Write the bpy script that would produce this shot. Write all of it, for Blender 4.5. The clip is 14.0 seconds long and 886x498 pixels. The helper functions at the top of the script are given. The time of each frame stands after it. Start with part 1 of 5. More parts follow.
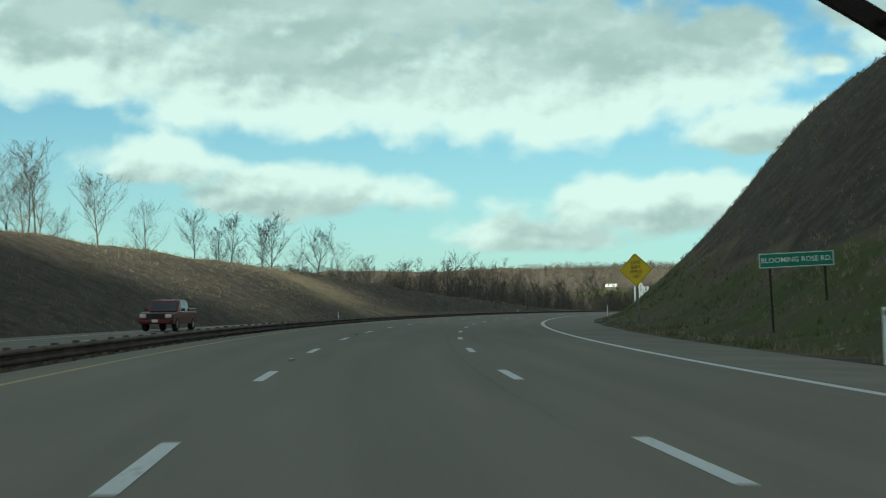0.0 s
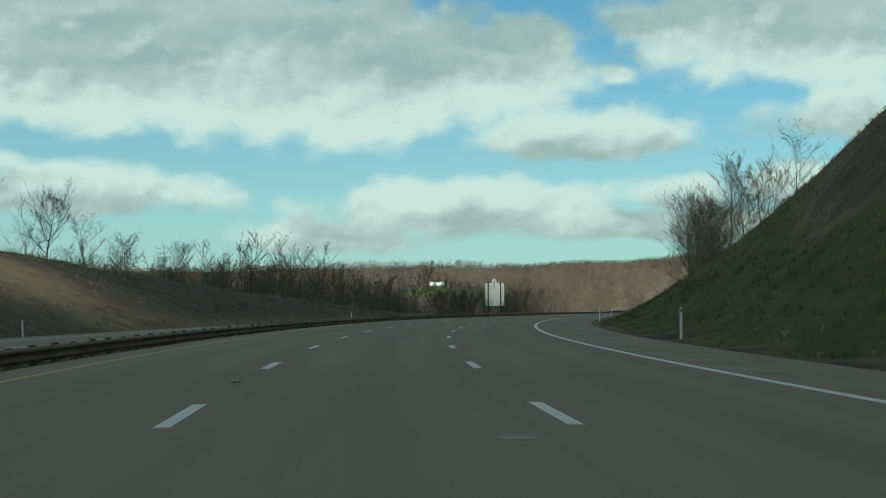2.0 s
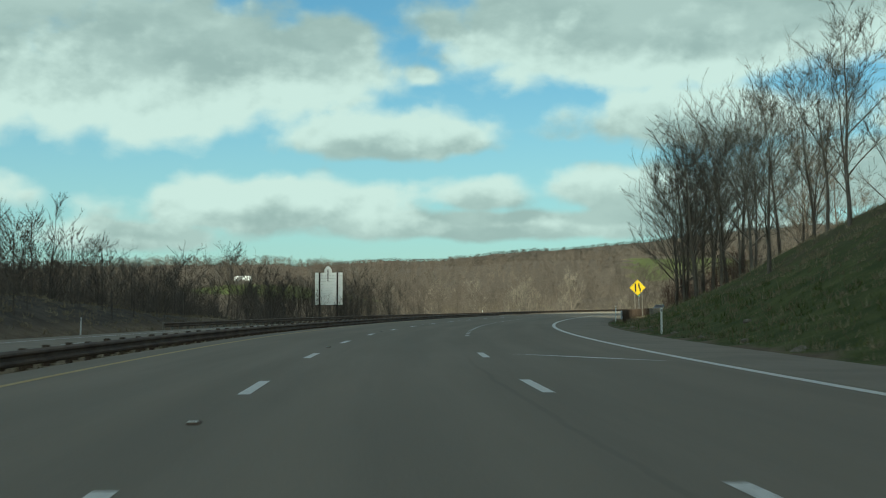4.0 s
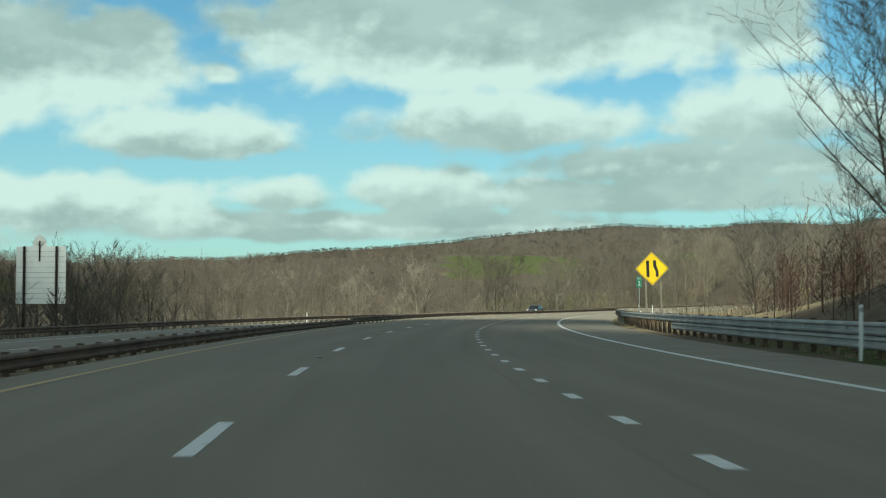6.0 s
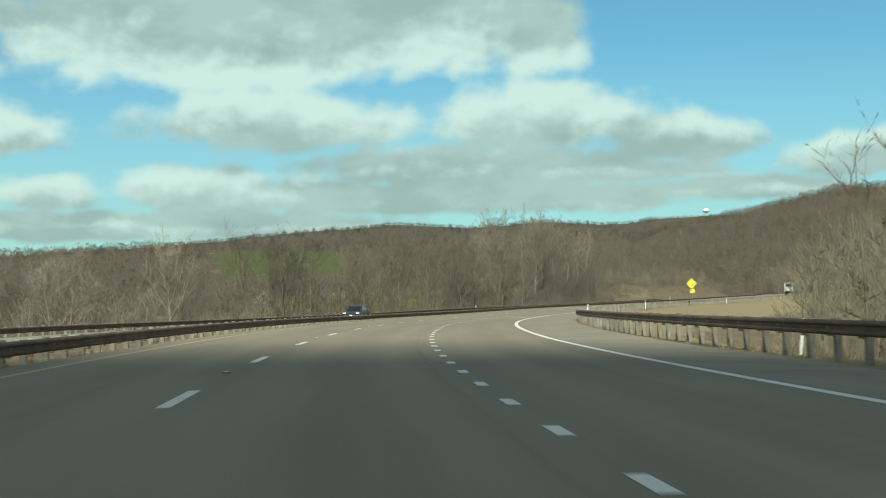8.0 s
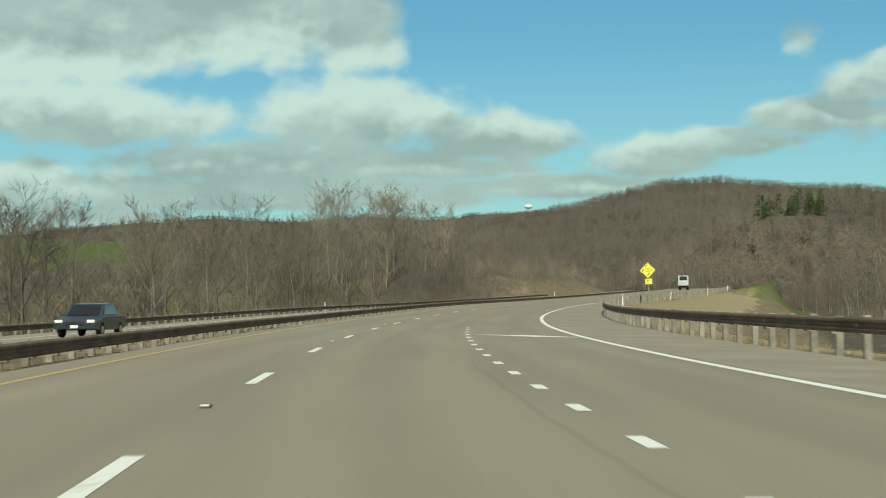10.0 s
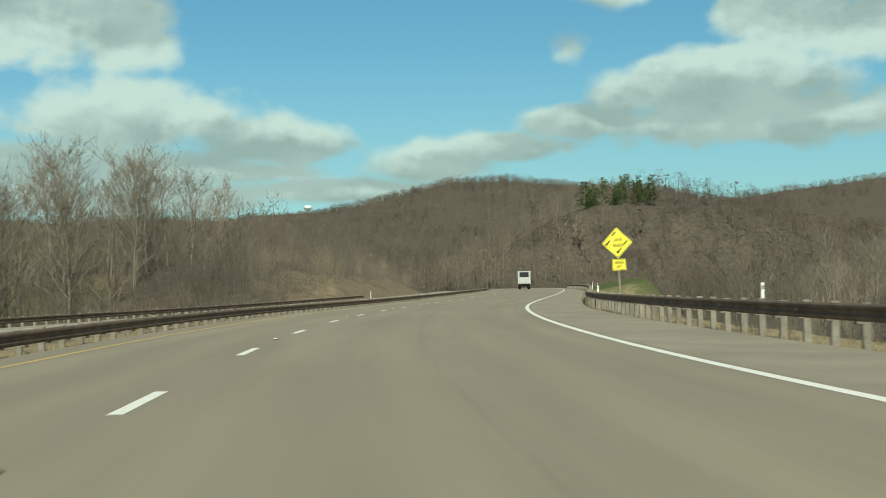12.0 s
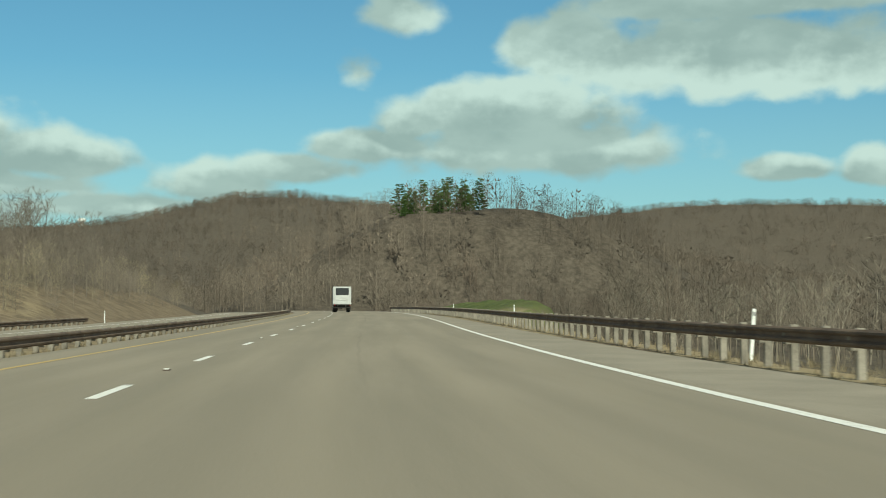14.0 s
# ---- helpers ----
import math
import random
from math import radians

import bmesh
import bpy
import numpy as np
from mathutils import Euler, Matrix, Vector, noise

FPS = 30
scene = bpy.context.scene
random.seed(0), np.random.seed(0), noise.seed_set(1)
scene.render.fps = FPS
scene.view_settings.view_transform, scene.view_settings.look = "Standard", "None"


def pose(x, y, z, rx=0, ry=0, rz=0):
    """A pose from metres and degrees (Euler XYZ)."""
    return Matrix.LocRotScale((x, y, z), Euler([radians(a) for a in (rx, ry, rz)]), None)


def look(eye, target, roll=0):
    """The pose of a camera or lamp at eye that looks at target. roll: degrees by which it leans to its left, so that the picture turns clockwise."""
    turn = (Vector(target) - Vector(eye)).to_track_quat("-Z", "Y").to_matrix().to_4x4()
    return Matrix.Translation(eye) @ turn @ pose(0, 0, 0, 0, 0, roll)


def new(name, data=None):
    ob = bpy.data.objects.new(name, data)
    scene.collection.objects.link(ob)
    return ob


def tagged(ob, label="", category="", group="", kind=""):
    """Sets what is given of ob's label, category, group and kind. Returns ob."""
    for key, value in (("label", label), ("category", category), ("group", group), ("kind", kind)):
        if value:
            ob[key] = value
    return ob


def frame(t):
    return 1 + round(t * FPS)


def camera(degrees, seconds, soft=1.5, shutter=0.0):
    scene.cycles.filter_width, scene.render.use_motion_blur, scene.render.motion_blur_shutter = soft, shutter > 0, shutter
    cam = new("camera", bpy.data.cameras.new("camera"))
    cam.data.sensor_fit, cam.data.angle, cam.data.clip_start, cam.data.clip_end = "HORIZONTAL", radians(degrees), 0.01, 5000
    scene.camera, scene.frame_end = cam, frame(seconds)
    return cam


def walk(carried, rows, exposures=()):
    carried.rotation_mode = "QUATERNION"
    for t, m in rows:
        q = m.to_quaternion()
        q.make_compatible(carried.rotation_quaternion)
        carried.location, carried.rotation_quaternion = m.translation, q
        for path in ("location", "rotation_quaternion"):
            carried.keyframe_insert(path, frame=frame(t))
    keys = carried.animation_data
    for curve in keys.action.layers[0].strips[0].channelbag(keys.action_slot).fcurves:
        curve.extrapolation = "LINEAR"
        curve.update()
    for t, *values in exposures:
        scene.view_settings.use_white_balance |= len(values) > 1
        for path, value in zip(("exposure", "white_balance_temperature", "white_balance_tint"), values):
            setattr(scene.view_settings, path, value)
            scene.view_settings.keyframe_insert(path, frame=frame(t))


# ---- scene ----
cam = camera(36.0, 14.0, soft=1.0, shutter=0.15)
PATH = [
    (0, (1.385, 10.737, 1.097), (2.596, 20.652, 1.560), -0.16),
    (0.5, (2.574, 29.856, 1.191), (4.201, 39.711, 1.656), -0.07),
    (1, (4.464, 48.622, 1.285), (6.491, 58.403, 1.765), -0.19),
    (1.5, (6.882, 67.072, 1.373), (9.266, 76.771, 1.857), -0.13),
    (2, (10.042, 85.535, 1.455), (12.731, 95.155, 1.928), -0.06),
    (2.5, (13.855, 104.076, 1.536), (16.863, 113.601, 2.001), -0.05),
    (3, (18.360, 122.474, 1.626), (21.693, 131.891, 2.091), -0.07),
    (3.5, (23.505, 140.595, 1.725), (27.196, 149.877, 2.193), -0.09),
    (4, (29.314, 158.405, 1.822), (33.349, 167.543, 2.290), -0.12),
    (4.5, (35.767, 175.937, 1.915), (40.127, 184.925, 2.383), -0.14),
    (5, (42.850, 193.213, 1.999), (47.530, 202.039, 2.461), -0.15),
    (5.5, (50.598, 210.269, 2.069), (55.604, 218.914, 2.525), -0.17),
    (6, (59.184, 227.096, 2.134), (64.517, 235.542, 2.608), -0.05),
    (6.5, (68.524, 243.852, 2.218), (74.205, 252.069, 2.680), -0.40),
    (7, (78.195, 259.676, 2.318), (84.219, 267.645, 2.771), -0.45),
    (7.5, (88.476, 275.088, 2.425), (94.836, 282.792, 2.881), -0.33),
    (8, (99.658, 290.234, 2.535), (106.306, 297.688, 3.012), -0.37),
    (8.5, (111.150, 305.411, 2.653), (118.024, 312.658, 3.129), -0.37),
    (9, (123.262, 320.213, 2.781), (130.379, 327.221, 3.257), -0.38),
    (9.5, (135.932, 334.469, 2.916), (143.300, 341.214, 3.381), -0.40),
    (10, (148.996, 348.024, 3.032), (156.587, 354.518, 3.480), -0.40),
    (10.5, (162.314, 360.852, 3.127), (170.100, 367.112, 3.565), -0.41),
    (11, (176.054, 372.866, 3.239), (184.120, 378.762, 3.673), -0.67),
    (11.5, (190.433, 384.443, 3.385), (198.748, 389.981, 3.820), -0.94),
    (12, (205.329, 395.744, 3.575), (213.874, 400.918, 4.031), -1.03),
    (12.5, (221.022, 406.538, 3.840), (229.764, 411.373, 4.309), -1.18),
    (13, (236.862, 416.578, 4.161), (245.792, 421.048, 4.681), -0.67),
    (13.5, (253.042, 425.982, 4.475), (262.147, 430.079, 5.037), -0.32),
    (14, (270.049, 435.122, 4.778), (279.295, 438.883, 5.387), -0.05),
]
walk(cam, [(t, look(eye, target, roll)) for t, eye, target, roll in PATH],
     exposures=[(0, 0.24, 6600, -6), (0.8, 0.02, 6600, -6), (2.6, -0.04, 6600, -6), (5.3, 0.08, 6600, -6), (8.2, 0.05, 6600, -6), (10.3, -0.1, 6750, -6), (14, -0.09, 6750, -6)])

# ---- light: a spring afternoon with broken cloud, sun behind the camera ----
SUN_AZ, SUN_EL = 231.0, 42.0          # degrees, clockwise from +y; above the horizon
sun_way = Vector((math.sin(radians(SUN_AZ)) * math.cos(radians(SUN_EL)),
                  math.cos(radians(SUN_AZ)) * math.cos(radians(SUN_EL)), math.sin(radians(SUN_EL))))
sun = new("sun", bpy.data.lights.new("sun", "SUN"))
sun.data.energy, sun.data.angle, sun.data.color = 5.0, radians(0.55), (1.0, 0.94, 0.84)
sun.matrix_world = look(sun_way * 100, (0, 0, 0))


def tree_of(mat_or_world):
    mat_or_world.use_nodes = True
    nt = mat_or_world.node_tree
    nt.nodes.clear()
    return nt


def node(nt, kind, ins=None, **props):
    n = nt.nodes.new(kind)
    for k, v in props.items():
        setattr(n, k, v)
    for k, v in (ins or {}).items():
        if isinstance(v, bpy.types.NodeSocket):
            nt.links.new(v, n.inputs[k])
        else:
            n.inputs[k].default_value = v
    return n


def maths(nt, op, a, b=None, c=None, clamp=False):
    n = nt.nodes.new("ShaderNodeMath")
    n.operation, n.use_clamp = op, clamp
    for k, v in enumerate((a, b, c)):
        if v is None:
            continue
        if isinstance(v, bpy.types.NodeSocket):
            nt.links.new(v, n.inputs[k])
        else:
            n.inputs[k].default_value = v
    return n.outputs[0]


def mixc(nt, fac, a, b, blend="MIX"):
    n = nt.nodes.new("ShaderNodeMix")
    n.data_type, n.blend_type = "RGBA", blend
    for k, v in ((0, fac), (6, a), (7, b)):
        if isinstance(v, bpy.types.NodeSocket):
            nt.links.new(v, n.inputs[k])
        else:
            n.inputs[k].default_value = v if k == 0 else (*v[:3], 1.0)
    return n.outputs[2]


def ramp(nt, fac, lo, hi):
    n = node(nt, "ShaderNodeMapRange", {"Value": fac, "From Min": lo, "From Max": hi}, interpolation_type="SMOOTHSTEP")
    return n.outputs[0]


# clouds: azimuth and elevation of the middle, half width and half height (degrees), weight
CLOUDS = [
    (1.3, 9.5, 7.1, 3.1, 1.0), (11.8, 9.6, 8.3, 3.6, 1.0), (19.2, 10.1, 2.6, 2.3, 1.0), (21.3, 7.3, 4.0, 1.2, 1.0), (1.9, 12.6, 8.3, 1.8, 1.0),
    (1.3, 4.9, 4.9, 1.3, 1.0), (16.6, 4.3, 6.0, 1.4, 1.0), (11.0, 3.1, 4.2, 0.8, 0.8), (-5.0, 6.0, 3.0, 1.1, 0.9), (-9.0, 10.5, 6.0, 2.6, 1.0),
]
CLOUDS += [
    (31.7, 11.2, 9.0, 2.7, 1.0), (25.7, 4.8, 2.2, 0.9, 0.9), (31.7, 5.0, 3.6, 1.2, 1.0), (26.9, 3.6, 11.9, 0.8, 0.9), (23.1, 9.9, 0.9, 0.6, 0.7),
    (37.8, 11.8, 7.0, 2.5, 1.0), (46.0, 11.4, 2.1, 1.9, 0.8), (35.0, 7.8, 5.7, 1.5, 1.0), (45.7, 7.9, 4.7, 1.6, 1.0), (43.3, 6.1, 7.1, 1.2, 0.9),
    (36.2, 4.9, 2.1, 0.8, 0.9), (42.1, 4.8, 9.5, 0.8, 0.8), (52.1, 7.0, 2.6, 1.15, 1.0), (50.4, 5.9, 3.8, 0.6, 0.7), (54.0, 5.1, 4.2, 0.6, 0.8),
]
CLOUDS += [
    (58.5, 6.1, 2.6, 0.9, 0.9), (61.1, 6.8, 2.8, 0.8, 0.9), (64.7, 7.7, 2.9, 0.85, 0.9), (66.3, 8.7, 1.1, 1.0, 1.0), (70.6, 9.2, 4.7, 1.4, 1.0),
    (73.0, 11.8, 2.7, 1.5, 1.0), (81.2, 11.0, 7.3, 2.0, 1.0), (71.8, 7.5, 6.6, 1.3, 0.8), (82.3, 6.6, 1.8, 0.6, 1.0), (85.4, 6.5, 1.3, 0.9, 1.0),
    (64.2, 10.7, 0.9, 0.9, 0.35), (66.2, 13.2, 1.7, 1.0, 0.5), (81.2, 13.4, 7.0, 0.9, 1.0), (92.0, 11.5, 7.0, 2.0, 0.9), (97.0, 6.7, 5.0, 1.4, 0.9),
]
world = bpy.data.worlds.new("world")
scene.world = world
nt = tree_of(world)
sky = node(nt, "ShaderNodeTexSky", sky_type="NISHITA", sun_disc=False, sun_elevation=radians(SUN_EL), sun_rotation=radians(SUN_AZ),
           air_density=1.0, dust_density=0.6, ozone_density=2.0)
way = node(nt, "ShaderNodeTexCoord").outputs["Generated"]
sep = node(nt, "ShaderNodeSeparateXYZ", {0: way})
az = maths(nt, "MULTIPLY", maths(nt, "ARCTAN2", sep.outputs[0], sep.outputs[1]), 180 / math.pi)
el = maths(nt, "MULTIPLY", maths(nt, "ARCSINE", sep.outputs[2]), 180 / math.pi)
place = node(nt, "ShaderNodeCombineXYZ", {0: maths(nt, "MULTIPLY", az, 0.112), 1: maths(nt, "MULTIPLY", el, 0.15), 2: 0.0}).outputs[0]
big = node(nt, "ShaderNodeTexNoise", {"Vector": place, "Scale": 2.3, "Detail": 7.0, "Roughness": 0.54, "Distortion": 0.25})
fine = node(nt, "ShaderNodeTexNoise", {"Vector": place, "Scale": 6.0, "Detail": 5.0, "Roughness": 0.5})
puff = node(nt, "ShaderNodeTexVoronoi", {"Vector": mixc(nt, 0.12, place, fine.outputs[1]), "Scale": 4.6, "Smoothness": 0.6, "Detail": 1.0}, feature="SMOOTH_F1")
billow = maths(nt, "SUBTRACT", 0.47, puff.outputs[0])
rough = maths(nt, "ADD", maths(nt, "SUBTRACT", big.outputs[0], 0.5), maths(nt, "MULTIPLY", maths(nt, "SUBTRACT", fine.outputs[0], 0.5), 0.4))
rough = maths(nt, "ADD", maths(nt, "MULTIPLY", rough, 0.8), maths(nt, "MULTIPLY", billow, 0.34))
# relief of the billows: their upper, sunward sides are brighter than their undersides
relief = None
for scale, step_up, k in ((2.4, 0.1, 1.3), (5.5, 0.045, 0.9)):
    pair = [node(nt, "ShaderNodeTexNoise", {"Vector": node(nt, "ShaderNodeMapping", {"Vector": place, "Location": (1.3 - 0.6 * d, 2.1 + d, 0.0)}).outputs[0], "Scale": scale, "Detail": 4.0, "Roughness": 0.5}).outputs[0] for d in (0.0, step_up)]
    one = maths(nt, "MULTIPLY", maths(nt, "SUBTRACT", pair[0], pair[1]), k)
    relief = one if relief is None else maths(nt, "ADD", relief, one)
amount, shade = None, None
for a, e, w, h, k in CLOUDS:
    dx = maths(nt, "DIVIDE", maths(nt, "SUBTRACT", az, a), w)
    dy = maths(nt, "DIVIDE", maths(nt, "SUBTRACT", el, e), h)
    # flat bases: the lower half falls off faster than the billowing top
    dy = maths(nt, "MULTIPLY", dy, maths(nt, "ADD", 1.0, maths(nt, "MULTIPLY", maths(nt, "LESS_THAN", dy, 0.0), 0.45)))
    r = maths(nt, "SQRT", maths(nt, "ADD", maths(nt, "POWER", dx, 2.0), maths(nt, "POWER", dy, 2.0)))
    d = maths(nt, "MULTIPLY", maths(nt, "SUBTRACT", 1.3, r), k)
    # high clouds show their grey undersides above and a bright far rim below; low ones a white top over a grey base
    low = maths(nt, "ADD", maths(nt, "MULTIPLY", d, 0.5), maths(nt, "ADD", maths(nt, "MULTIPLY", dy, 0.75), 0.1 if a < 25 else 0.26) if e > 9.3 else maths(nt, "ADD", maths(nt, "MULTIPLY", dy, -0.8), (0.25 if a > 50 else 0.18 if a > 25 else -0.05 if e < 6.3 else 0.0)))
    low = maths(nt, "ADD", low, maths(nt, "MULTIPLY", maths(nt, "MINIMUM", maths(nt, "ADD", d, 0.15), 0.0), 2.0))
    amount = d if amount is None else maths(nt, "SMOOTH_MAX", amount, d, 0.3)
    shade = low if shade is None else maths(nt, "SMOOTH_MAX", shade, low, 0.5)
# the sky goes on with like clouds outside the clouds listed
high = ramp(nt, el, 14.0, 22.0)
amount = maths(nt, "MAXIMUM", amount, maths(nt, "SUBTRACT", maths(nt, "MULTIPLY", high, 1.35), 1.0))
behind = maths(nt, "MAXIMUM", ramp(nt, az, 98.0, 115.0), ramp(nt, maths(nt, "MULTIPLY", az, -1.0), 16.0, 34.0))
amount = maths(nt, "MAXIMUM", amount, maths(nt, "SUBTRACT", maths(nt, "MULTIPLY", behind, 1.35), 1.0))
cover = ramp(nt, maths(nt, "ADD", amount, maths(nt, "MULTIPLY", rough, 1.3)), -0.1, 0.38)
grey = ramp(nt, maths(nt, "SUBTRACT", maths(nt, "ADD", shade, maths(nt, "MULTIPLY", rough, 0.5)), maths(nt, "MULTIPLY", relief, 1.25)), -0.05, 0.95)
streak = node(nt, "ShaderNodeTexNoise", {"Vector": node(nt, "ShaderNodeMapping", {"Vector": place, "Location": (3.1, 1.7, 0.0), "Scale": (1.0, 1.5, 1.0)}).outputs[0], "Scale": 1.9, "Detail": 6.0, "Roughness": 0.52})
grey = maths(nt, "MULTIPLY", grey, maths(nt, "ADD", 0.7, maths(nt, "MULTIPLY", ramp(nt, streak.outputs[0], 0.36, 0.62), 0.3)))
white = mixc(nt, grey, (0.745, 0.91, 0.905), (0.40, 0.53, 0.54))
# unseen sky: overhead toned to set the shaded road, behind brightened to lift upright faces
white = mixc(nt, high, white, (0.34, 0.355, 0.365))
white = mixc(nt, behind, white, mixc(nt, high, (1.0, 1.03, 0.99), (0.35, 0.365, 0.375)))
sky_tint = mixc(nt, 1.0, sky.outputs[0], (0.62, 1.0, 1.08), "MULTIPLY")
veil = node(nt, "ShaderNodeMapRange", {"Value": el, "From Min": 1.5, "From Max": 11.0, "To Min": 0.5, "To Max": 0.0})
SKY_STRENGTH = 0.115
blue = mixc(nt, 1.0, sky_tint, (SKY_STRENGTH,) * 3, "MULTIPLY")
blue = mixc(nt, veil.outputs[0], blue, (0.53, 0.73, 0.76))
col = mixc(nt, maths(nt, "MULTIPLY", cover, 0.97), blue, white)
bg = node(nt, "ShaderNodeBackground", {"Color": col, "Strength": 0.87})
out = node(nt, "ShaderNodeOutputWorld", {"Surface": bg.outputs[0]})

# ---- materials ----
def surface(name, rough=0.9, metal=0.0, spec=0.3):
    mat = bpy.data.materials.new(name)
    nt = tree_of(mat)
    bsdf = node(nt, "ShaderNodeBsdfPrincipled", {"Roughness": rough, "Metallic": metal, "Specular IOR Level": spec})
    node(nt, "ShaderNodeOutputMaterial", {"Surface": bsdf.outputs[0]})
    return mat, nt, bsdf


def noise_tex(nt, scale, detail=5.0, rough=0.55, vec=None, out=0):
    ins = {"Scale": scale, "Detail": detail, "Roughness": rough}
    if vec is not None:
        ins["Vector"] = vec
    else:
        ins["Vector"] = node(nt, "ShaderNodeNewGeometry").outputs["Position"]
    return node(nt, "ShaderNodeTexNoise", ins).outputs[out]


def bump(nt, bsdf, height, strength, dist):
    b = node(nt, "ShaderNodeBump", {"Strength": strength, "Distance": dist, "Height": height})
    nt.links.new(b.outputs[0], bsdf.inputs["Normal"])


def mottled(name, a, b, scale=2.0, fine=25.0, rough=0.9, metal=0.0, spec=0.3, bump_amt=0.3, bump_dist=0.01, vary=0.0):
    """Two colours mixed by coarse and fine noise, with relief."""
    mat, nt, bsdf = surface(name, rough, metal, spec)
    big, small = noise_tex(nt, scale), noise_tex(nt, fine, 4.0)
    f = ramp(nt, maths(nt, "ADD", maths(nt, "MULTIPLY", big, 0.6), maths(nt, "MULTIPLY", small, 0.4)), 0.36, 0.64)
    c = mixc(nt, f, a, b)
    if vary:
        rnd = node(nt, "ShaderNodeObjectInfo").outputs["Random"]
        k = maths(nt, "ADD", 1.0 - vary, maths(nt, "MULTIPLY", rnd, 2 * vary))
        c = mixc(nt, 1.0, c, node(nt, "ShaderNodeCombineXYZ", {0: k, 1: k, 2: k}).outputs[0], "MULTIPLY")
    nt.links.new(c, bsdf.inputs["Base Color"])
    if bump_amt:
        bump(nt, bsdf, small, bump_amt, bump_dist)
    return mat


def asphalt_mat():
    mat, nt, bsdf = surface("aged asphalt", 0.85, 0.0, 0.25)
    uv = node(nt, "ShaderNodeUVMap", uv_map="road").outputs[0]
    s = node(nt, "ShaderNodeSeparateXYZ", {0: uv})
    o = s.outputs[0]
    stretch = node(nt, "ShaderNodeMapping", {"Vector": uv, "Scale": (1.0, 0.06, 1.0)}).outputs[0]
    coarse = noise_tex(nt, 0.9, 5.0, 0.6, stretch)
    patch = noise_tex(nt, 0.05, 4.0, 0.5, uv)
    grain = noise_tex(nt, 38.0, 3.0, 0.7, uv)
    c = mixc(nt, ramp(nt, coarse, 0.3, 0.7), (0.222, 0.197, 0.153), (0.279, 0.244, 0.19))
    c = mixc(nt, maths(nt, "MULTIPLY", ramp(nt, patch, 0.4, 0.65), 0.35), c, (0.20, 0.178, 0.138))
    c = mixc(nt, maths(nt, "MULTIPLY", ramp(nt, grain, 0.35, 0.65), 0.28), c, (0.145, 0.126, 0.090))
    # oil-darkened middle of the lanes and worn, paler wheel tracks
    lane = maths(nt, "ABSOLUTE", maths(nt, "SUBTRACT", maths(nt, "MODULO", maths(nt, "ADD", o, 36.6), 3.66), 1.83))
    oil = maths(nt, "MULTIPLY", maths(nt, "SUBTRACT", 1.0, ramp(nt, lane, 0.0, 0.45)), ramp(nt, coarse, 0.35, 0.75))
    c = mixc(nt, maths(nt, "MULTIPLY", oil, 0.22), c, (0.126, 0.113, 0.083))
    track = maths(nt, "SUBTRACT", 1.0, ramp(nt, maths(nt, "ABSOLUTE", maths(nt, "SUBTRACT", lane, 0.9)), 0.1, 0.5))
    c = mixc(nt, maths(nt, "MULTIPLY", track, 0.12), c, (0.335, 0.288, 0.212))
    # tar-sealed seam beside the lane line
    wob = maths(nt, "MULTIPLY", maths(nt, "SUBTRACT", noise_tex(nt, 0.35, 3.0, 0.5, uv), 0.5), 0.25)
    seam = maths(nt, "SUBTRACT", 1.0, ramp(nt, maths(nt, "ABSOLUTE", maths(nt, "SUBTRACT", maths(nt, "ADD", o, wob), 3.25)), 0.015, 0.06))
    c = mixc(nt, maths(nt, "MULTIPLY", seam, maths(nt, "MULTIPLY", ramp(nt, noise_tex(nt, 0.03, 2.0, 0.5, uv), 0.42, 0.56), 0.16)), c, (0.082, 0.073, 0.060))
    nt.links.new(c, bsdf.inputs["Base Color"])
    bump(nt, bsdf, grain, 0.35, 0.006)
    return mat


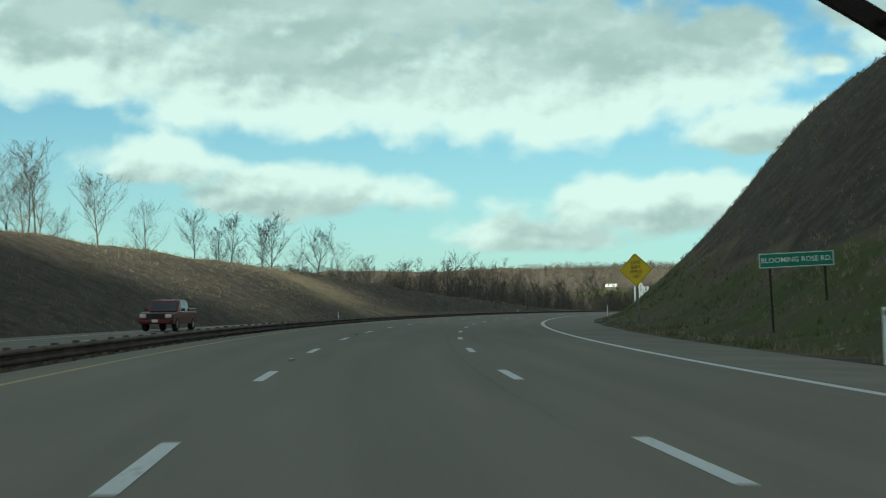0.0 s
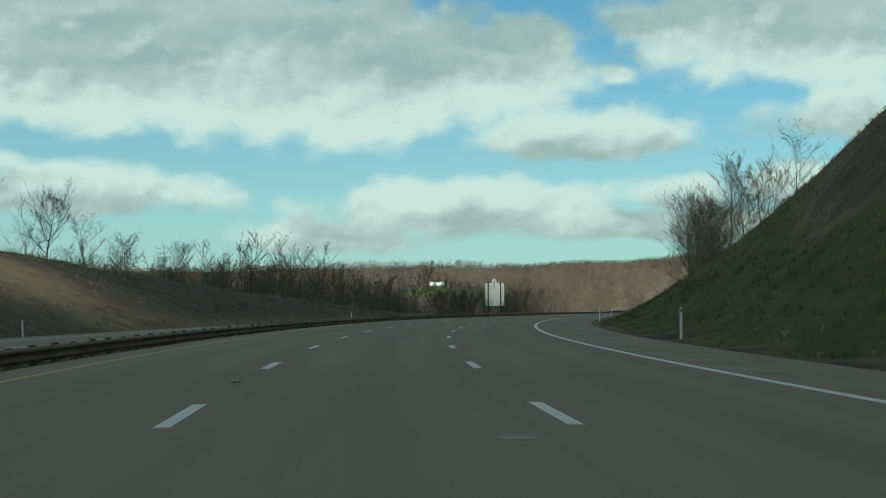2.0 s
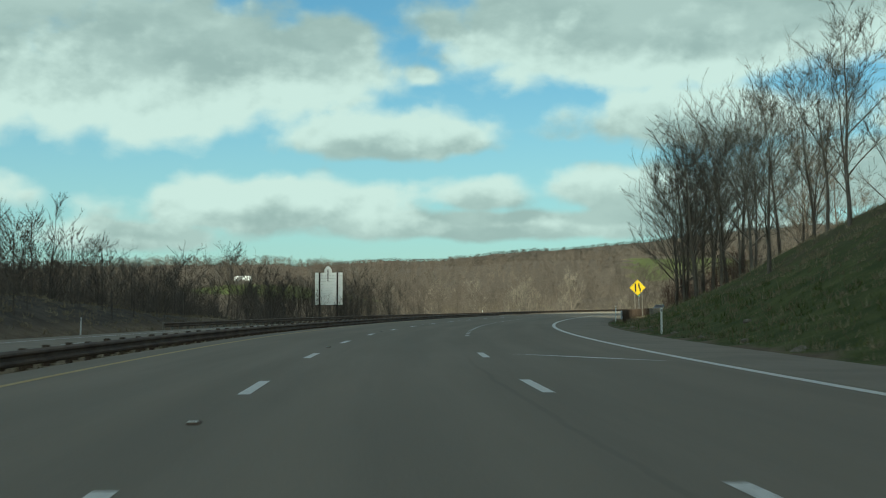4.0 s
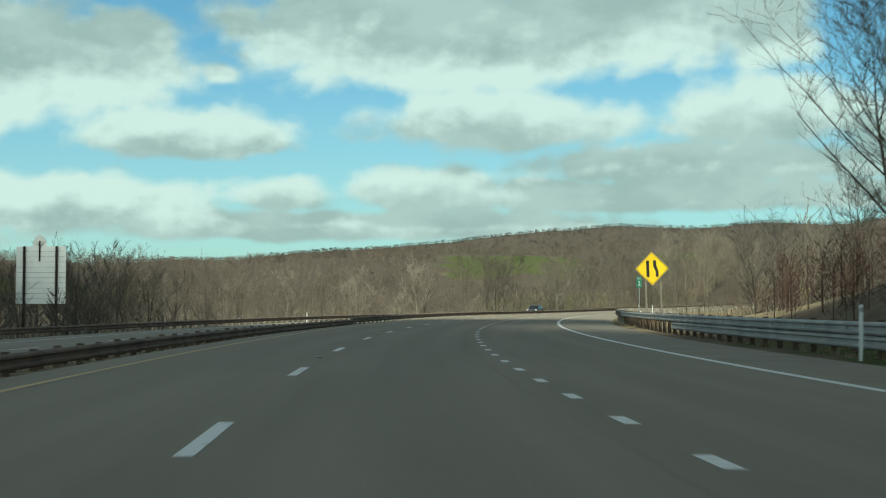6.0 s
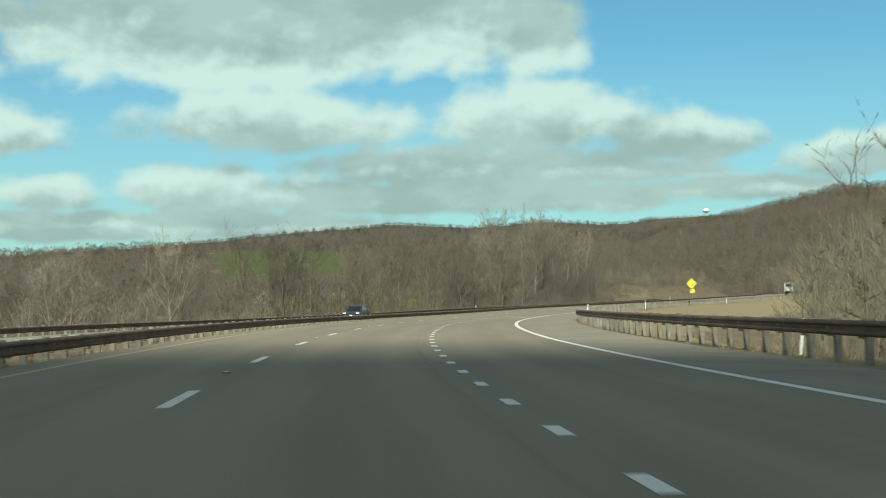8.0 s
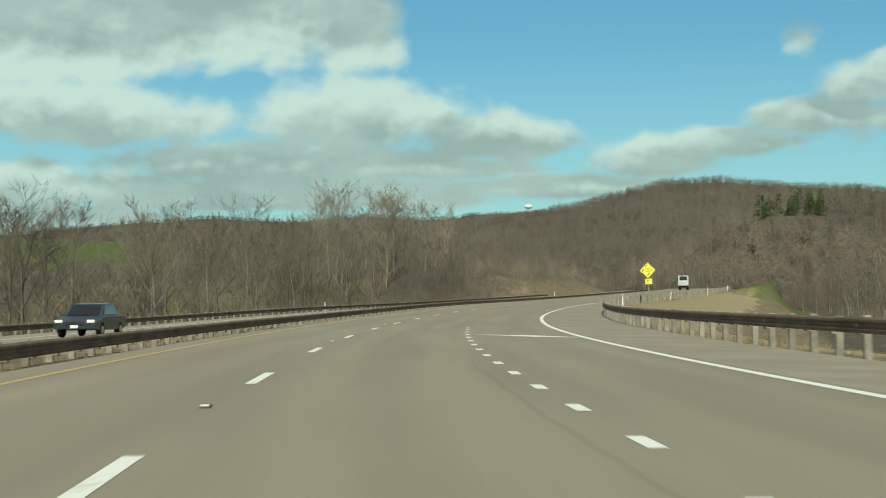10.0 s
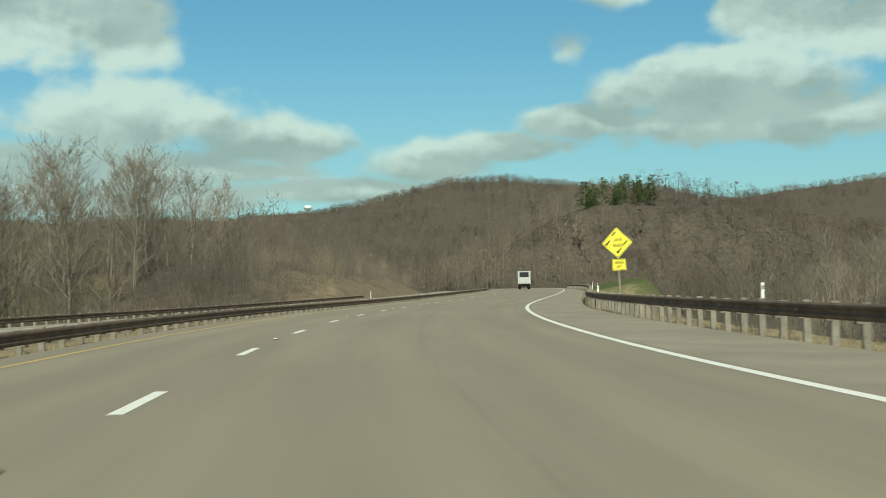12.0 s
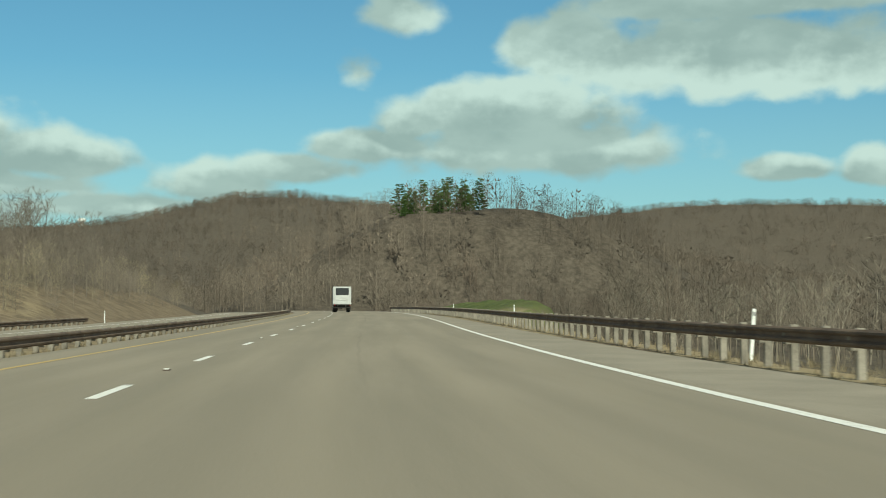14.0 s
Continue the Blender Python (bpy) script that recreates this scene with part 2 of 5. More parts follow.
def ground_mat():
    """Spring verge: dead straw grass, bare earth and new green, mixed by vertex weights "green" and "straw" and by noise."""
    mat, nt, bsdf = surface("verge ground", 0.95, 0.0, 0.15)
    n1, n2, n3 = noise_tex(nt, 0.09, 6.0, 0.6), noise_tex(nt, 0.7, 6.0, 0.65), noise_tex(nt, 9.0, 4.0, 0.7)
    brown = mixc(nt, ramp(nt, n2, 0.35, 0.65), (0.135, 0.106, 0.073), (0.22, 0.174, 0.12))
    straw = mixc(nt, ramp(nt, n3, 0.3, 0.7), (0.24, 0.194, 0.118), (0.35, 0.287, 0.18))
    green = mixc(nt, ramp(nt, n2, 0.35, 0.7), (0.058, 0.08, 0.025), (0.12, 0.14, 0.05))
    at = node(nt, "ShaderNodeAttribute", attribute_name="cover").outputs["Color"]
    w = node(nt, "ShaderNodeSeparateXYZ", {0: at})
    jit = maths(nt, "ADD", maths(nt, "MULTIPLY", maths(nt, "SUBTRACT", n1, 0.5), 0.9), maths(nt, "MULTIPLY", maths(nt, "SUBTRACT", n2, 0.5), 0.9))
    c = mixc(nt, ramp(nt, maths(nt, "ADD", w.outputs[1], jit), 0.3, 0.7), brown, straw)
    c = mixc(nt, ramp(nt, maths(nt, "ADD", w.outputs[0], jit), 0.3, 0.7), c, green)
    litter = mixc(nt, ramp(nt, n2, 0.35, 0.65), (0.07, 0.06, 0.048), (0.122, 0.104, 0.082))
    c = mixc(nt, ramp(nt, maths(nt, "ADD", w.outputs[2], maths(nt, "MULTIPLY", jit, 0.5)), 0.35, 0.65), c, litter)
    c = mixc(nt, maths(nt, "MULTIPLY", ramp(nt, n3, 0.45, 0.75), 0.35), c, (0.06, 0.05, 0.032))
    nt.links.new(c, bsdf.inputs["Base Color"])
    bump(nt, bsdf, maths(nt, "ADD", n3, n2), 0.7, 0.12)
    return mat


def paint_mat(name, col, worn):
    mat, nt, bsdf = surface(name, 0.6, 0.0, 0.4)
    pos = node(nt, "ShaderNodeNewGeometry").outputs["Position"]
    n = noise_tex(nt, 9.0, 5.0, 0.7, pos)
    m = noise_tex(nt, 0.8, 3.0, 0.5, pos)
    f = ramp(nt, maths(nt, "ADD", n, maths(nt, "MULTIPLY", m, 0.3)), 0.70, 0.86)
    nt.links.new(mixc(nt, maths(nt, "MULTIPLY", f, worn), col, (0.16, 0.15, 0.12)), bsdf.inputs["Base Color"])
    bump(nt, bsdf, n, 0.2, 0.004)
    return mat


def bark_mat(name, a, b, fuzzy=0.0):
    """Bark, twigs or blades. fuzzy: how far the facets stand for a tuft of finer twigs, lit as one soft mass."""
    mat, nt, bsdf = surface(name, 0.95, 0.0, 0.1)
    pos = node(nt, "ShaderNodeNewGeometry")
    n = noise_tex(nt, 0.35, 3.0, 0.6, pos.outputs["Position"])
    m = noise_tex(nt, 6.0, 4.0, 0.6, node(nt, "ShaderNodeMapping", {"Vector": pos.outputs["Position"], "Scale": (1, 1, 0.2)}).outputs[0])
    f = maths(nt, "ADD", maths(nt, "MULTIPLY", n, 0.5), maths(nt, "MULTIPLY", m, 0.5))
    if fuzzy:
        lean = node(nt, "ShaderNodeMix", {0: fuzzy, 4: pos.outputs["Normal"], 5: (-0.25, -0.25, 0.93)}, data_type="VECTOR")
        nt.links.new(node(nt, "ShaderNodeVectorMath", {0: lean.outputs[1]}, operation="NORMALIZE").outputs[0], bsdf.inputs["Normal"])
    isl = pos.outputs["Random Per Island"]
    c = mixc(nt, ramp(nt, f, 0.35, 0.65), a, b)
    # Tone varies by stand; the dark end also paints shadow between clumps.
    stand = noise_tex(nt, 0.018, 4.0, 0.6, pos.outputs["Position"])
    hue = noise_tex(nt, 0.03, 3.0, 0.6, pos.outputs["Position"])
    c = mixc(nt, maths(nt, "MULTIPLY", ramp(nt, hue, 0.48, 0.7), 0.25), c, tuple(v * w for v, w in zip(b, (0.88, 0.72, 0.66))))
    k = maths(nt, "MULTIPLY", maths(nt, "ADD", 0.8, maths(nt, "MULTIPLY", isl, 0.4)), maths(nt, "ADD", 0.62, maths(nt, "MULTIPLY", ramp(nt, stand, 0.35, 0.65), 0.62)))
    nt.links.new(mixc(nt, 1.0, c, node(nt, "ShaderNodeCombineXYZ", {0: k, 1: k, 2: k}).outputs[0], "MULTIPLY"), bsdf.inputs["Base Color"])
    return mat


ASPHALT = asphalt_mat()
SHOULDER = mottled("worn shoulder asphalt", (0.215, 0.193, 0.152), (0.284, 0.252, 0.20), 0.5, 30.0, bump_amt=0.4)
GROUND = ground_mat()
WHITE_PAINT = paint_mat("worn white road paint", (0.72, 0.72, 0.68), 0.55)
YELLOW_PAINT = paint_mat("worn yellow road paint", (0.48, 0.34, 0.12), 0.75)
RAIL_STEEL = mottled("weathered brown rail steel", (0.09, 0.065, 0.048), (0.17, 0.125, 0.09), 1.2, 18.0, 0.75, 0.3, 0.3, 0.3, 0.004)
RAIL_ZINC = mottled("dull galvanised steel", (0.24, 0.25, 0.25), (0.40, 0.41, 0.40), 1.0, 14.0, 0.6, 0.3, 0.4, 0.2, 0.003)
POST_WOOD = mottled("grey weathered post", (0.17, 0.157, 0.132), (0.285, 0.264, 0.222), 2.0, 24.0, 0.85, 0.0, 0.25, 0.3, 0.005, 0.15)
SIGN_YELLOW = mottled("yellow sign sheeting", (0.90, 0.60, 0.015), (0.96, 0.68, 0.02), 1.5, 10.0, 0.45, 0.0, 0.5, 0.0)
SIGN_LEMON = mottled("bright lemon sign sheeting", (0.82, 0.72, 0.06), (0.90, 0.80, 0.09), 1.5, 10.0, 0.45, 0.0, 0.5, 0.0)
SIGN_GREEN = mottled("green sign sheeting", (0.0, 0.17, 0.10), (0.01, 0.22, 0.13), 1.5, 10.0, 0.5, 0.0, 0.5, 0.0)
SIGN_WHITE = mottled("white sign sheeting", (0.74, 0.78, 0.76), (0.82, 0.85, 0.82), 1.5, 10.0, 0.55, 0.0, 0.4, 0.0)
SIGN_BLACK = mottled("black sign lettering", (0.015, 0.015, 0.015), (0.03, 0.03, 0.03), 3.0, 20.0, 0.6, 0.0, 0.3, 0.0)
SIGN_BACK = mottled("bare aluminium sign back", (0.55, 0.57, 0.56), (0.68, 0.70, 0.68), 2.0, 12.0, 0.5, 0.5, 0.4, 0.0)
BRIDGE_STEEL = mottled("dark brown bridge steel", (0.028, 0.022, 0.02), (0.05, 0.04, 0.035), 0.6, 8.0, 0.7, 0.4, 0.3, 0.2)
CONCRETE = mottled("grey concrete", (0.26, 0.25, 0.23), (0.38, 0.37, 0.34), 0.5, 9.0, 0.9)
BARK_GREY = bark_mat("grey bark", (0.112, 0.099, 0.079), (0.215, 0.192, 0.154), 0.4)
BARK_DARK = bark_mat("dark bark", (0.126, 0.111, 0.090), (0.232, 0.206, 0.167))
TWIG_BROWN = bark_mat("brown budding twigs", (0.084, 0.072, 0.058), (0.156, 0.133, 0.106), 0.6)
# Bark colour darkened to stand in for the shade within the left woods.
SHADED_STEMS = bark_mat("thicket stems darkened for shade", (0.074, 0.065, 0.054), (0.142, 0.124, 0.102), 0.5)
# Cloud shade on the far ridge is put into this dark colour.
RIDGE_SHADED = bark_mat("ridge woods toned for cloud shade", (0.045, 0.046, 0.04), (0.08, 0.079, 0.068), 0.6)
BRUSH_RED = bark_mat("reddish brush stems", (0.085, 0.052, 0.042), (0.15, 0.095, 0.075))
NEEDLES = bark_mat("pine needles", (0.05, 0.095, 0.027), (0.105, 0.165, 0.055), 0.4)
BRUSH = bark_mat("dry brush stems", (0.118, 0.102, 0.073), (0.2, 0.174, 0.124), 0.5)
GRASS_DRY = bark_mat("dry grass blades", (0.215, 0.178, 0.112), (0.33, 0.282, 0.185))
GRASS_GREEN = bark_mat("green grass blades", (0.07, 0.098, 0.03), (0.14, 0.16, 0.058))

# ---- the road's line: curvature (1/km) and grade (%) at every 40th station ----
KNOT = np.arange(-40.0, 721.0, 40.0)
STATION = 1.12
KAPPA = [2.878, 2.655, 2.033, 1.873, 2.097, 1.929, 2.073, 1.961, 1.794, 2.208, 1.881, 2.049, 2.2, 1.523, 0.399, -0.159, -0.518, -0.797, -0.638, -0.319]
GRADE = [0.455, 0.473, 0.5, 0.411, 0.527, 0.491, 0.312, 0.562, 0.589, 0.732, 0.482, 0.911, 1.768, 1.536, 1.964, 2.232, 2.143, 1.964, 1.786, 1.786]
S0, S1 = -40.0, 720.0
SG = np.arange(S0, S1 + 0.5, 1.0)


def summed(a):
    return np.concatenate([[0], np.cumsum((a[1:] + a[:-1]) / 2)])


_k, _g = np.interp(SG, KNOT, KAPPA) * 1e-3 * STATION, np.interp(SG, KNOT, GRADE) * 1e-2 * STATION
TH = summed(_k)
TH -= np.interp(0, SG, TH)
RX, RY, RZ = summed(np.sin(TH)) * STATION, summed(np.cos(TH)) * STATION, summed(_g)
RX, RY, RZ = (a - np.interp(0, SG, a) for a in (RX, RY, RZ))


def at(s, o, h=0.0):
    """The place s stations (of 1.12 m) along the road, o metres to the right of the left lane line, h above the road."""
    t = np.interp(s, SG, TH)
    x = np.interp(s, SG, RX) + (s - np.clip(s, S0, S1)) * STATION * np.sin(t)
    y = np.interp(s, SG, RY) + (s - np.clip(s, S0, S1)) * STATION * np.cos(t)
    return Vector((float(x + o * np.cos(t)), float(y - o * np.sin(t)), float(np.interp(s, SG, RZ) + h)))


def along(s, o, h=0.0, turn=0.0):
    """A pose there: y along the road, x to the right. turn: degrees, to the left."""
    return Matrix.Translation(at(s, o, h)) @ Matrix.Rotation(-float(np.interp(s, SG, TH)) + radians(turn), 4, "Z")


def edge(s):
    """The right edge line's distance from the left lane line."""
    return float(np.interp(s, [-40, 100, 124, 211, 240, 267, 292, 316, 374, 395, 420, 445, 470, 495, 518, 560, 600, 720], [7.52, 7.52, 7.46, 7.68, 7.75, 7.68, 7.6, 7.35, 7.1, 6.95, 6.95, 7.2, 7.4, 7.55, 7.82, 8.2, 8.4, 8.4]))


def rail_line(s):
    """The right guard rail's distance from the left lane line."""
    return float(np.interp(s, [-40, 232, 265, 300, 340, 400, 450, 500, 540, 720], [12.2, 12.2, 11.9, 11.6, 11.1, 10.6, 10.8, 11.4, 11.9, 12.2]))


# ---- mesh helpers ----
def obj(name, bm, mat, parent=None):
    me = bpy.data.meshes.new(name)
    bm.to_mesh(me)
    bm.free()
    mats = mat if isinstance(mat, (list, tuple)) else [mat]
    for m in mats:
        me.materials.append(m)
    ob = new(name, me)
    if parent:
        ob.parent = parent
    return ob


def part(name, bm, mat, parent, label=""):
    return tagged(obj(name, bm, mat, parent), label)


def raw(name, verts, faces, mat, parent=None, smooth=False):
    me = bpy.data.meshes.new(name)
    verts, faces = np.asarray(verts, np.float32), np.asarray(faces, np.int32)
    n = faces.shape[1]
    me.vertices.add(len(verts))
    me.vertices.foreach_set("co", verts.ravel())
    me.loops.add(faces.size)
    me.loops.foreach_set("vertex_index", faces.ravel())
    me.polygons.add(len(faces))
    me.polygons.foreach_set("loop_start", np.arange(0, faces.size, n, dtype=np.int32))
    if smooth:
        me.polygons.foreach_set("use_smooth", np.ones(len(faces), bool))
    me.update(calc_edges=True)
    me.materials.append(mat)
    ob = new(name, me)
    if parent:
        ob.parent = parent
    return ob


def empty(name, m=None):
    ob = new(name)
    ob.empty_display_size = 0.2
    if m is not None:
        ob.matrix_world = m
    return ob


def box(bm, size, m=None, bev=0.0):
    """A box of that size round the pose m, with bevelled edges."""
    g = bmesh.ops.create_cube(bm, size=1.0, matrix=(m or Matrix()) @ Matrix.Diagonal((*size, 1)))
    if bev:
        es = list({e for v in g["verts"] for e in v.link_edges})
        bmesh.ops.bevel(bm, geom=es, offset=bev, segments=1, affect="EDGES")
    return bm


def rod(bm, a, b, r, sides=8, r2=None):
    a, b = Vector(a), Vector(b)
    m = Matrix.Translation((a + b) / 2) @ (b - a).to_track_quat("Z", "Y").to_matrix().to_4x4()
    bmesh.ops.create_cone(bm, cap_ends=True, segments=sides, radius1=r, radius2=r if r2 is None else r2, depth=(b - a).length, matrix=m)
    return bm


def plate(bm, pts, thick, m=None):
    """A flat plate with the outline pts (x, z), facing -y, bevel-free, thick metres deep."""
    m = m or Matrix()
    f = [bm.verts.new(m @ Vector((x, 0, z))) for x, z in pts]
    k = [bm.verts.new(m @ Vector((x, thick, z))) for x, z in pts]
    bm.faces.new(f)
    bm.faces.new(k[::-1])
    n = len(pts)
    for i in range(n):
        bm.faces.new((f[i], k[i], k[(i + 1) % n], f[(i + 1) % n]))
    bmesh.ops.recalc_face_normals(bm, faces=bm.faces)
    return bm


def ribbon(name, rows, mat, parent=None, thick=0.0):
    """A strip swept along the road: rows of a list of (s, o, h) across."""
    bm = bmesh.new()
    uv = bm.loops.layers.uv.new("road")
    grid = [[(bm.verts.new(at(s, o, h)), (o, s)) for s, o, h in row] for row in rows]
    for r0, r1 in zip(grid, grid[1:]):
        for a, b, c, d in zip(r0, r0[1:], r1[1:], r1):
            f = bm.faces.new((a[0], b[0], c[0], d[0]))
            for lp, q in zip(f.loops, (a, b, c, d)):
                lp[uv].uv = q[1]
    return obj(name, bm, mat, parent)


# ---- ground: one sheet to the horizon ----
def road_coords(px, py):
    """s and o of points of the plan."""
    s, o = np.empty(len(px)), np.empty(len(px))
    for i in range(0, len(px), 4000):
        x, y = px[i:i + 4000, None], py[i:i + 4000, None]
        k = np.argmin((RX - x) ** 2 + (RY - y) ** 2, axis=1)
        x, y = x[:, 0] - RX[k], y[:, 0] - RY[k]
        s[i:i + 4000] = SG[k] + (x * np.sin(TH[k]) + y * np.cos(TH[k])) / STATION
        o[i:i + 4000] = x * np.cos(TH[k]) - y * np.sin(TH[k])
    return s, o


def smooth(v, a, b):
    u = np.clip((v - a) / (b - a), 0, 1)
    return u * u * (3 - 2 * u)


def waves(x, y, size, seed):
    """Cheap smooth relief between -1 and 1."""
    r = np.random.RandomState(seed)
    out = 0
    for k in range(5):
        a, ph = r.uniform(0, 6.28, 2)
        f = 6.28 / size * r.uniform(0.6, 1.7)
        out = out + np.sin((x * np.cos(a) + y * np.sin(a)) * f + ph)
    return out / 5


# the far hills, ridge by ridge: distance from HUB, where the slope begins (share of it), and the crest's angle (degrees) by azimuth
HUB = (205.0, 396.0)
RIDGES = [
    (2350.0, 0.62, [-180, -60, -25, 0, 14, 22, 27, 31, 36, 39, 43, 46, 49.5, 51, 53, 56, 62, 70, 73.5, 76.5, 80, 84, 88, 96, 112, 180],
     [1.2, 1.3, 1.7, 2.0, 2.2, 2.5, 2.9, 3.25, 3.75, 3.95, 3.85, 4.05, 3.95, 4.15, 4.25, 4.15, 3.9, 4.3, 4.65, 5.05, 5.1, 5.0, 4.7, 4.0, 2.4, 1.2]),
    (1650.0, 0.42, [-180, 40, 49, 51.5, 53, 55, 57, 59.2, 61.6, 64, 67.5, 70, 73, 80, 95, 180],
     [-1.0, -1.0, 2.6, 3.75, 4.05, 4.35, 4.85, 5.25, 5.35, 5.15, 4.85, 4.35, 3.6, 2.4, 0.5, -1.0]),
    (700.0, 0.42, [-180, -60, -20, 10, 20, 28, 34, 40, 46, 52, 58, 64, 75, 95, 180],
     [1.0, 1.6, 2.4, 2.7, 3.0, 3.2, 3.5, 3.7, 3.4, 2.6, 1.5, 0.3, 0.5, 1.6, 1.0]),
]
BANK_S = [-200, -60, 0, 60, 120, 150, 180, 215, 240, 262, 290, 720]
BANK_L = [7.5, 7.5, 8.2, 9.0, 9.0, 7.9, 6.2, 3.6, 1.6, -0.8, -3.0, -5.0]     # height of the left cutting's crest
BANK_R = [17.0, 17.0, 17.4, 17.6, 17.8, 15.5, 12, 8.5, 6.5, 4.0, -2.5, -7.0]         # height of the right cutting's crest
SLOPE_R = [0.95, 0.95, 1.0, 1.0, 1.03, 0.77, 0.58, 0.5, 0.5, 0.45, 0.4, 0.42]


def soft_min(a, b):
    """The lesser of two heights, with a rounded crest."""
    k = 1.2
    return np.maximum(-k * np.log(np.exp(-np.minimum(a, 60) / k) + np.exp(-b / k)) + k * np.log(1 + np.exp(-b / k)), 0)


def height(px, py):
    s, o = road_coords(px, py)
    base = np.interp(s, SG, RZ) - 0.14
    cl, cr, sl = (np.interp(s, BANK_S, v) for v in (BANK_L, BANK_R, SLOPE_R))
    # grassy mound on the right far along, earth bank on the left
    mound = smooth(s, 578, 612) * (1 - smooth(s, 660, 690)) * (1 - smooth(o, 20, 28))
    cr = cr + mound * 8.4
    lbank = smooth(s, 535, 600) * (1 - smooth(s, 690, 780))
    cl = cl + lbank * 11.0
    rough = waves(px, py, 14, 3) * 0.35 + waves(px, py, 5, 4) * 0.16
    ur = np.maximum(o - 11.2 - 1.7 * smooth(s, 222, 234) - 1.5 * (1 - smooth(s, 62, 90)), 0)
    rise = np.where(cr > 0, 1.32 * ur * ur / (ur + 6.0), ur) * sl
    right = np.sign(cr) * soft_min(rise, np.abs(cr)) + 0.03 * np.maximum(ur - 26, 0) * (cr > 0)
    ul = np.maximum(-o - 19.4, 0)
    left = -0.7 * smooth(-o, 5, 17) + np.sign(cl) * soft_min(ul * 0.46, np.abs(cl))
    h = base + np.where(o > 0, right, left) + rough * np.clip(np.maximum(ur, ul) / 4, 0, 1)
    # shallow dip of the median
    h = h - 0.12 * np.exp(-((o + 6.5) / 0.8) ** 2)
    dx, dy = px - HUB[0], py - HUB[1]
    far, az = np.hypot(dx, dy), np.degrees(np.arctan2(dx, dy))
    hill = np.full(len(px), -4.0)
    for r1, begin, azs, els in RIDGES:
        top = np.tan(np.radians(np.interp(az, azs, els))) * r1
        hill = np.maximum(hill, -4 + (top + 4) * smooth(far, r1 * begin, r1) * (1 - 0.35 * smooth(far, r1, r1 + 700)))
    hill = hill + (waves(px, py, 320, 8) * 4 + waves(px, py, 90, 9) * 2) * smooth(far, 300, 700)
    k = np.clip(s, S0, S1)
    gap = np.hypot(px - np.interp(k, SG, RX), py - np.interp(k, SG, RY))
    off = smooth(gap, 38, np.interp(az, [50, 66], [240, 150]))
    h = h + (hill - h) * smooth(far, 180, 380) * off
    # the farm's knoll, and the near hill with the pines
    h = h + 11 * np.exp(-(((px - 124) / 45) ** 2 + ((py - 490) / 50) ** 2))
    near_hill = 33 * np.exp(-(((px - 608) / 40) ** 2 + ((py - 582) / 36) ** 2)) + 27 * np.exp(-(((px - 632) / 42) ** 2 + ((py - 540) / 34) ** 2)) + 12 * np.exp(-(((px - 645) / 70) ** 2 + ((py - 480) / 50) ** 2))
    h = h + near_hill * smooth(gap, 25, 75)
    h = h - smooth(far, 3000, 4100) * 120
    return h, s, o


def spread(a, b, fine, lo, hi):
    """Grid lines: fine metres apart from a to b, growing to lo and hi."""
    mid = list(np.arange(a, b + 0.01, fine))
    up, d, v = [], fine, b
    while v < hi:
        d = d * 1.22 if v > 2750 else min(d * 1.22, 30.0)
        v += d
        up.append(min(v, hi))
    dn, d, v = [], fine, a
    while v > lo:
        d *= 1.22
        v -= d
        dn.append(max(v, lo))
    return np.array(dn[::-1] + mid + up)


gx, gy = spread(-75, 520, 2.3, -4200, 4200), spread(-40, 570, 2.3, -4200, 4200)
GXX, GYY = np.meshgrid(gx, gy)
gz, gs, go = height(GXX.ravel(), GYY.ravel())
idx = np.arange(GXX.size).reshape(GXX.shape)
quads = np.stack([idx[:-1, :-1], idx[:-1, 1:], idx[1:, 1:], idx[1:, :-1]], -1).reshape(-1, 4)
ground = raw("ground", np.stack([GXX.ravel(), GYY.ravel(), gz], -1), quads, GROUND, smooth=True)
tagged(ground, "rolling ground of dead straw grass, bare earth and fresh green", "ground", kind="structure")
far = np.hypot(GXX.ravel() - HUB[0], GYY.ravel() - HUB[1])
green = 0.68 * ((go > 11.5) & (go < 40)) * (1 - 0.35 * smooth(go, 17, 26)) * smooth(gs, 95, 150) * (1 - smooth(gs, 232, 250)) + 0.06 * ((go > 11) & (go < 40)) * (1 - smooth(gs, 120, 160)) + 0.5 * ((go > 11) & (go < 18)) * smooth(gs, 18, 40) * (1 - smooth(gs, 110, 150))
green = green + 0.5 * ((go > 11.3) & (go < 17)) * smooth(gs, 150, 200) * (1 - smooth(gs, 250, 262))
green = green + 0.72 * ((go > 13) & (go < 32)) * smooth(gs, 580, 610) * (gs < 700)
# Dead grass; on the left bank its pale stretch also paints the sun patch.
straw = 0.75 * ((go < -20) & (go > -75)) * smooth(gs, 80, 125) * (1 - smooth(gs, 152, 172)) + 0.3 * (go > 11) * (gs < 250)
straw = straw + 0.8 * ((go > 11) & (go < 20)) * smooth(gs, 256, 270) * (1 - smooth(gs, 590, 640)) + 0.4 * ((go < -21) & (go > -31)) * smooth(gs, 566, 574) * (gs < 592)
straw = straw + 0.5 * ((go < -3) & (go > -8))
faz = np.degrees(np.arctan2(GXX.ravel() - 100, GYY.ravel() - 290))
fdist = np.hypot(GXX.ravel() - 100, GYY.ravel() - 290)
field = smooth(fdist, 655, 668) * (1 - smooth(fdist, 762, 775)) * (smooth(faz, 32.2, 32.7) * (1 - smooth(faz, 38.2, 38.7)) + smooth(faz, 41, 41.6) * (1 - smooth(faz, 45, 45.6)))
green = np.maximum(green, field * 1.9)
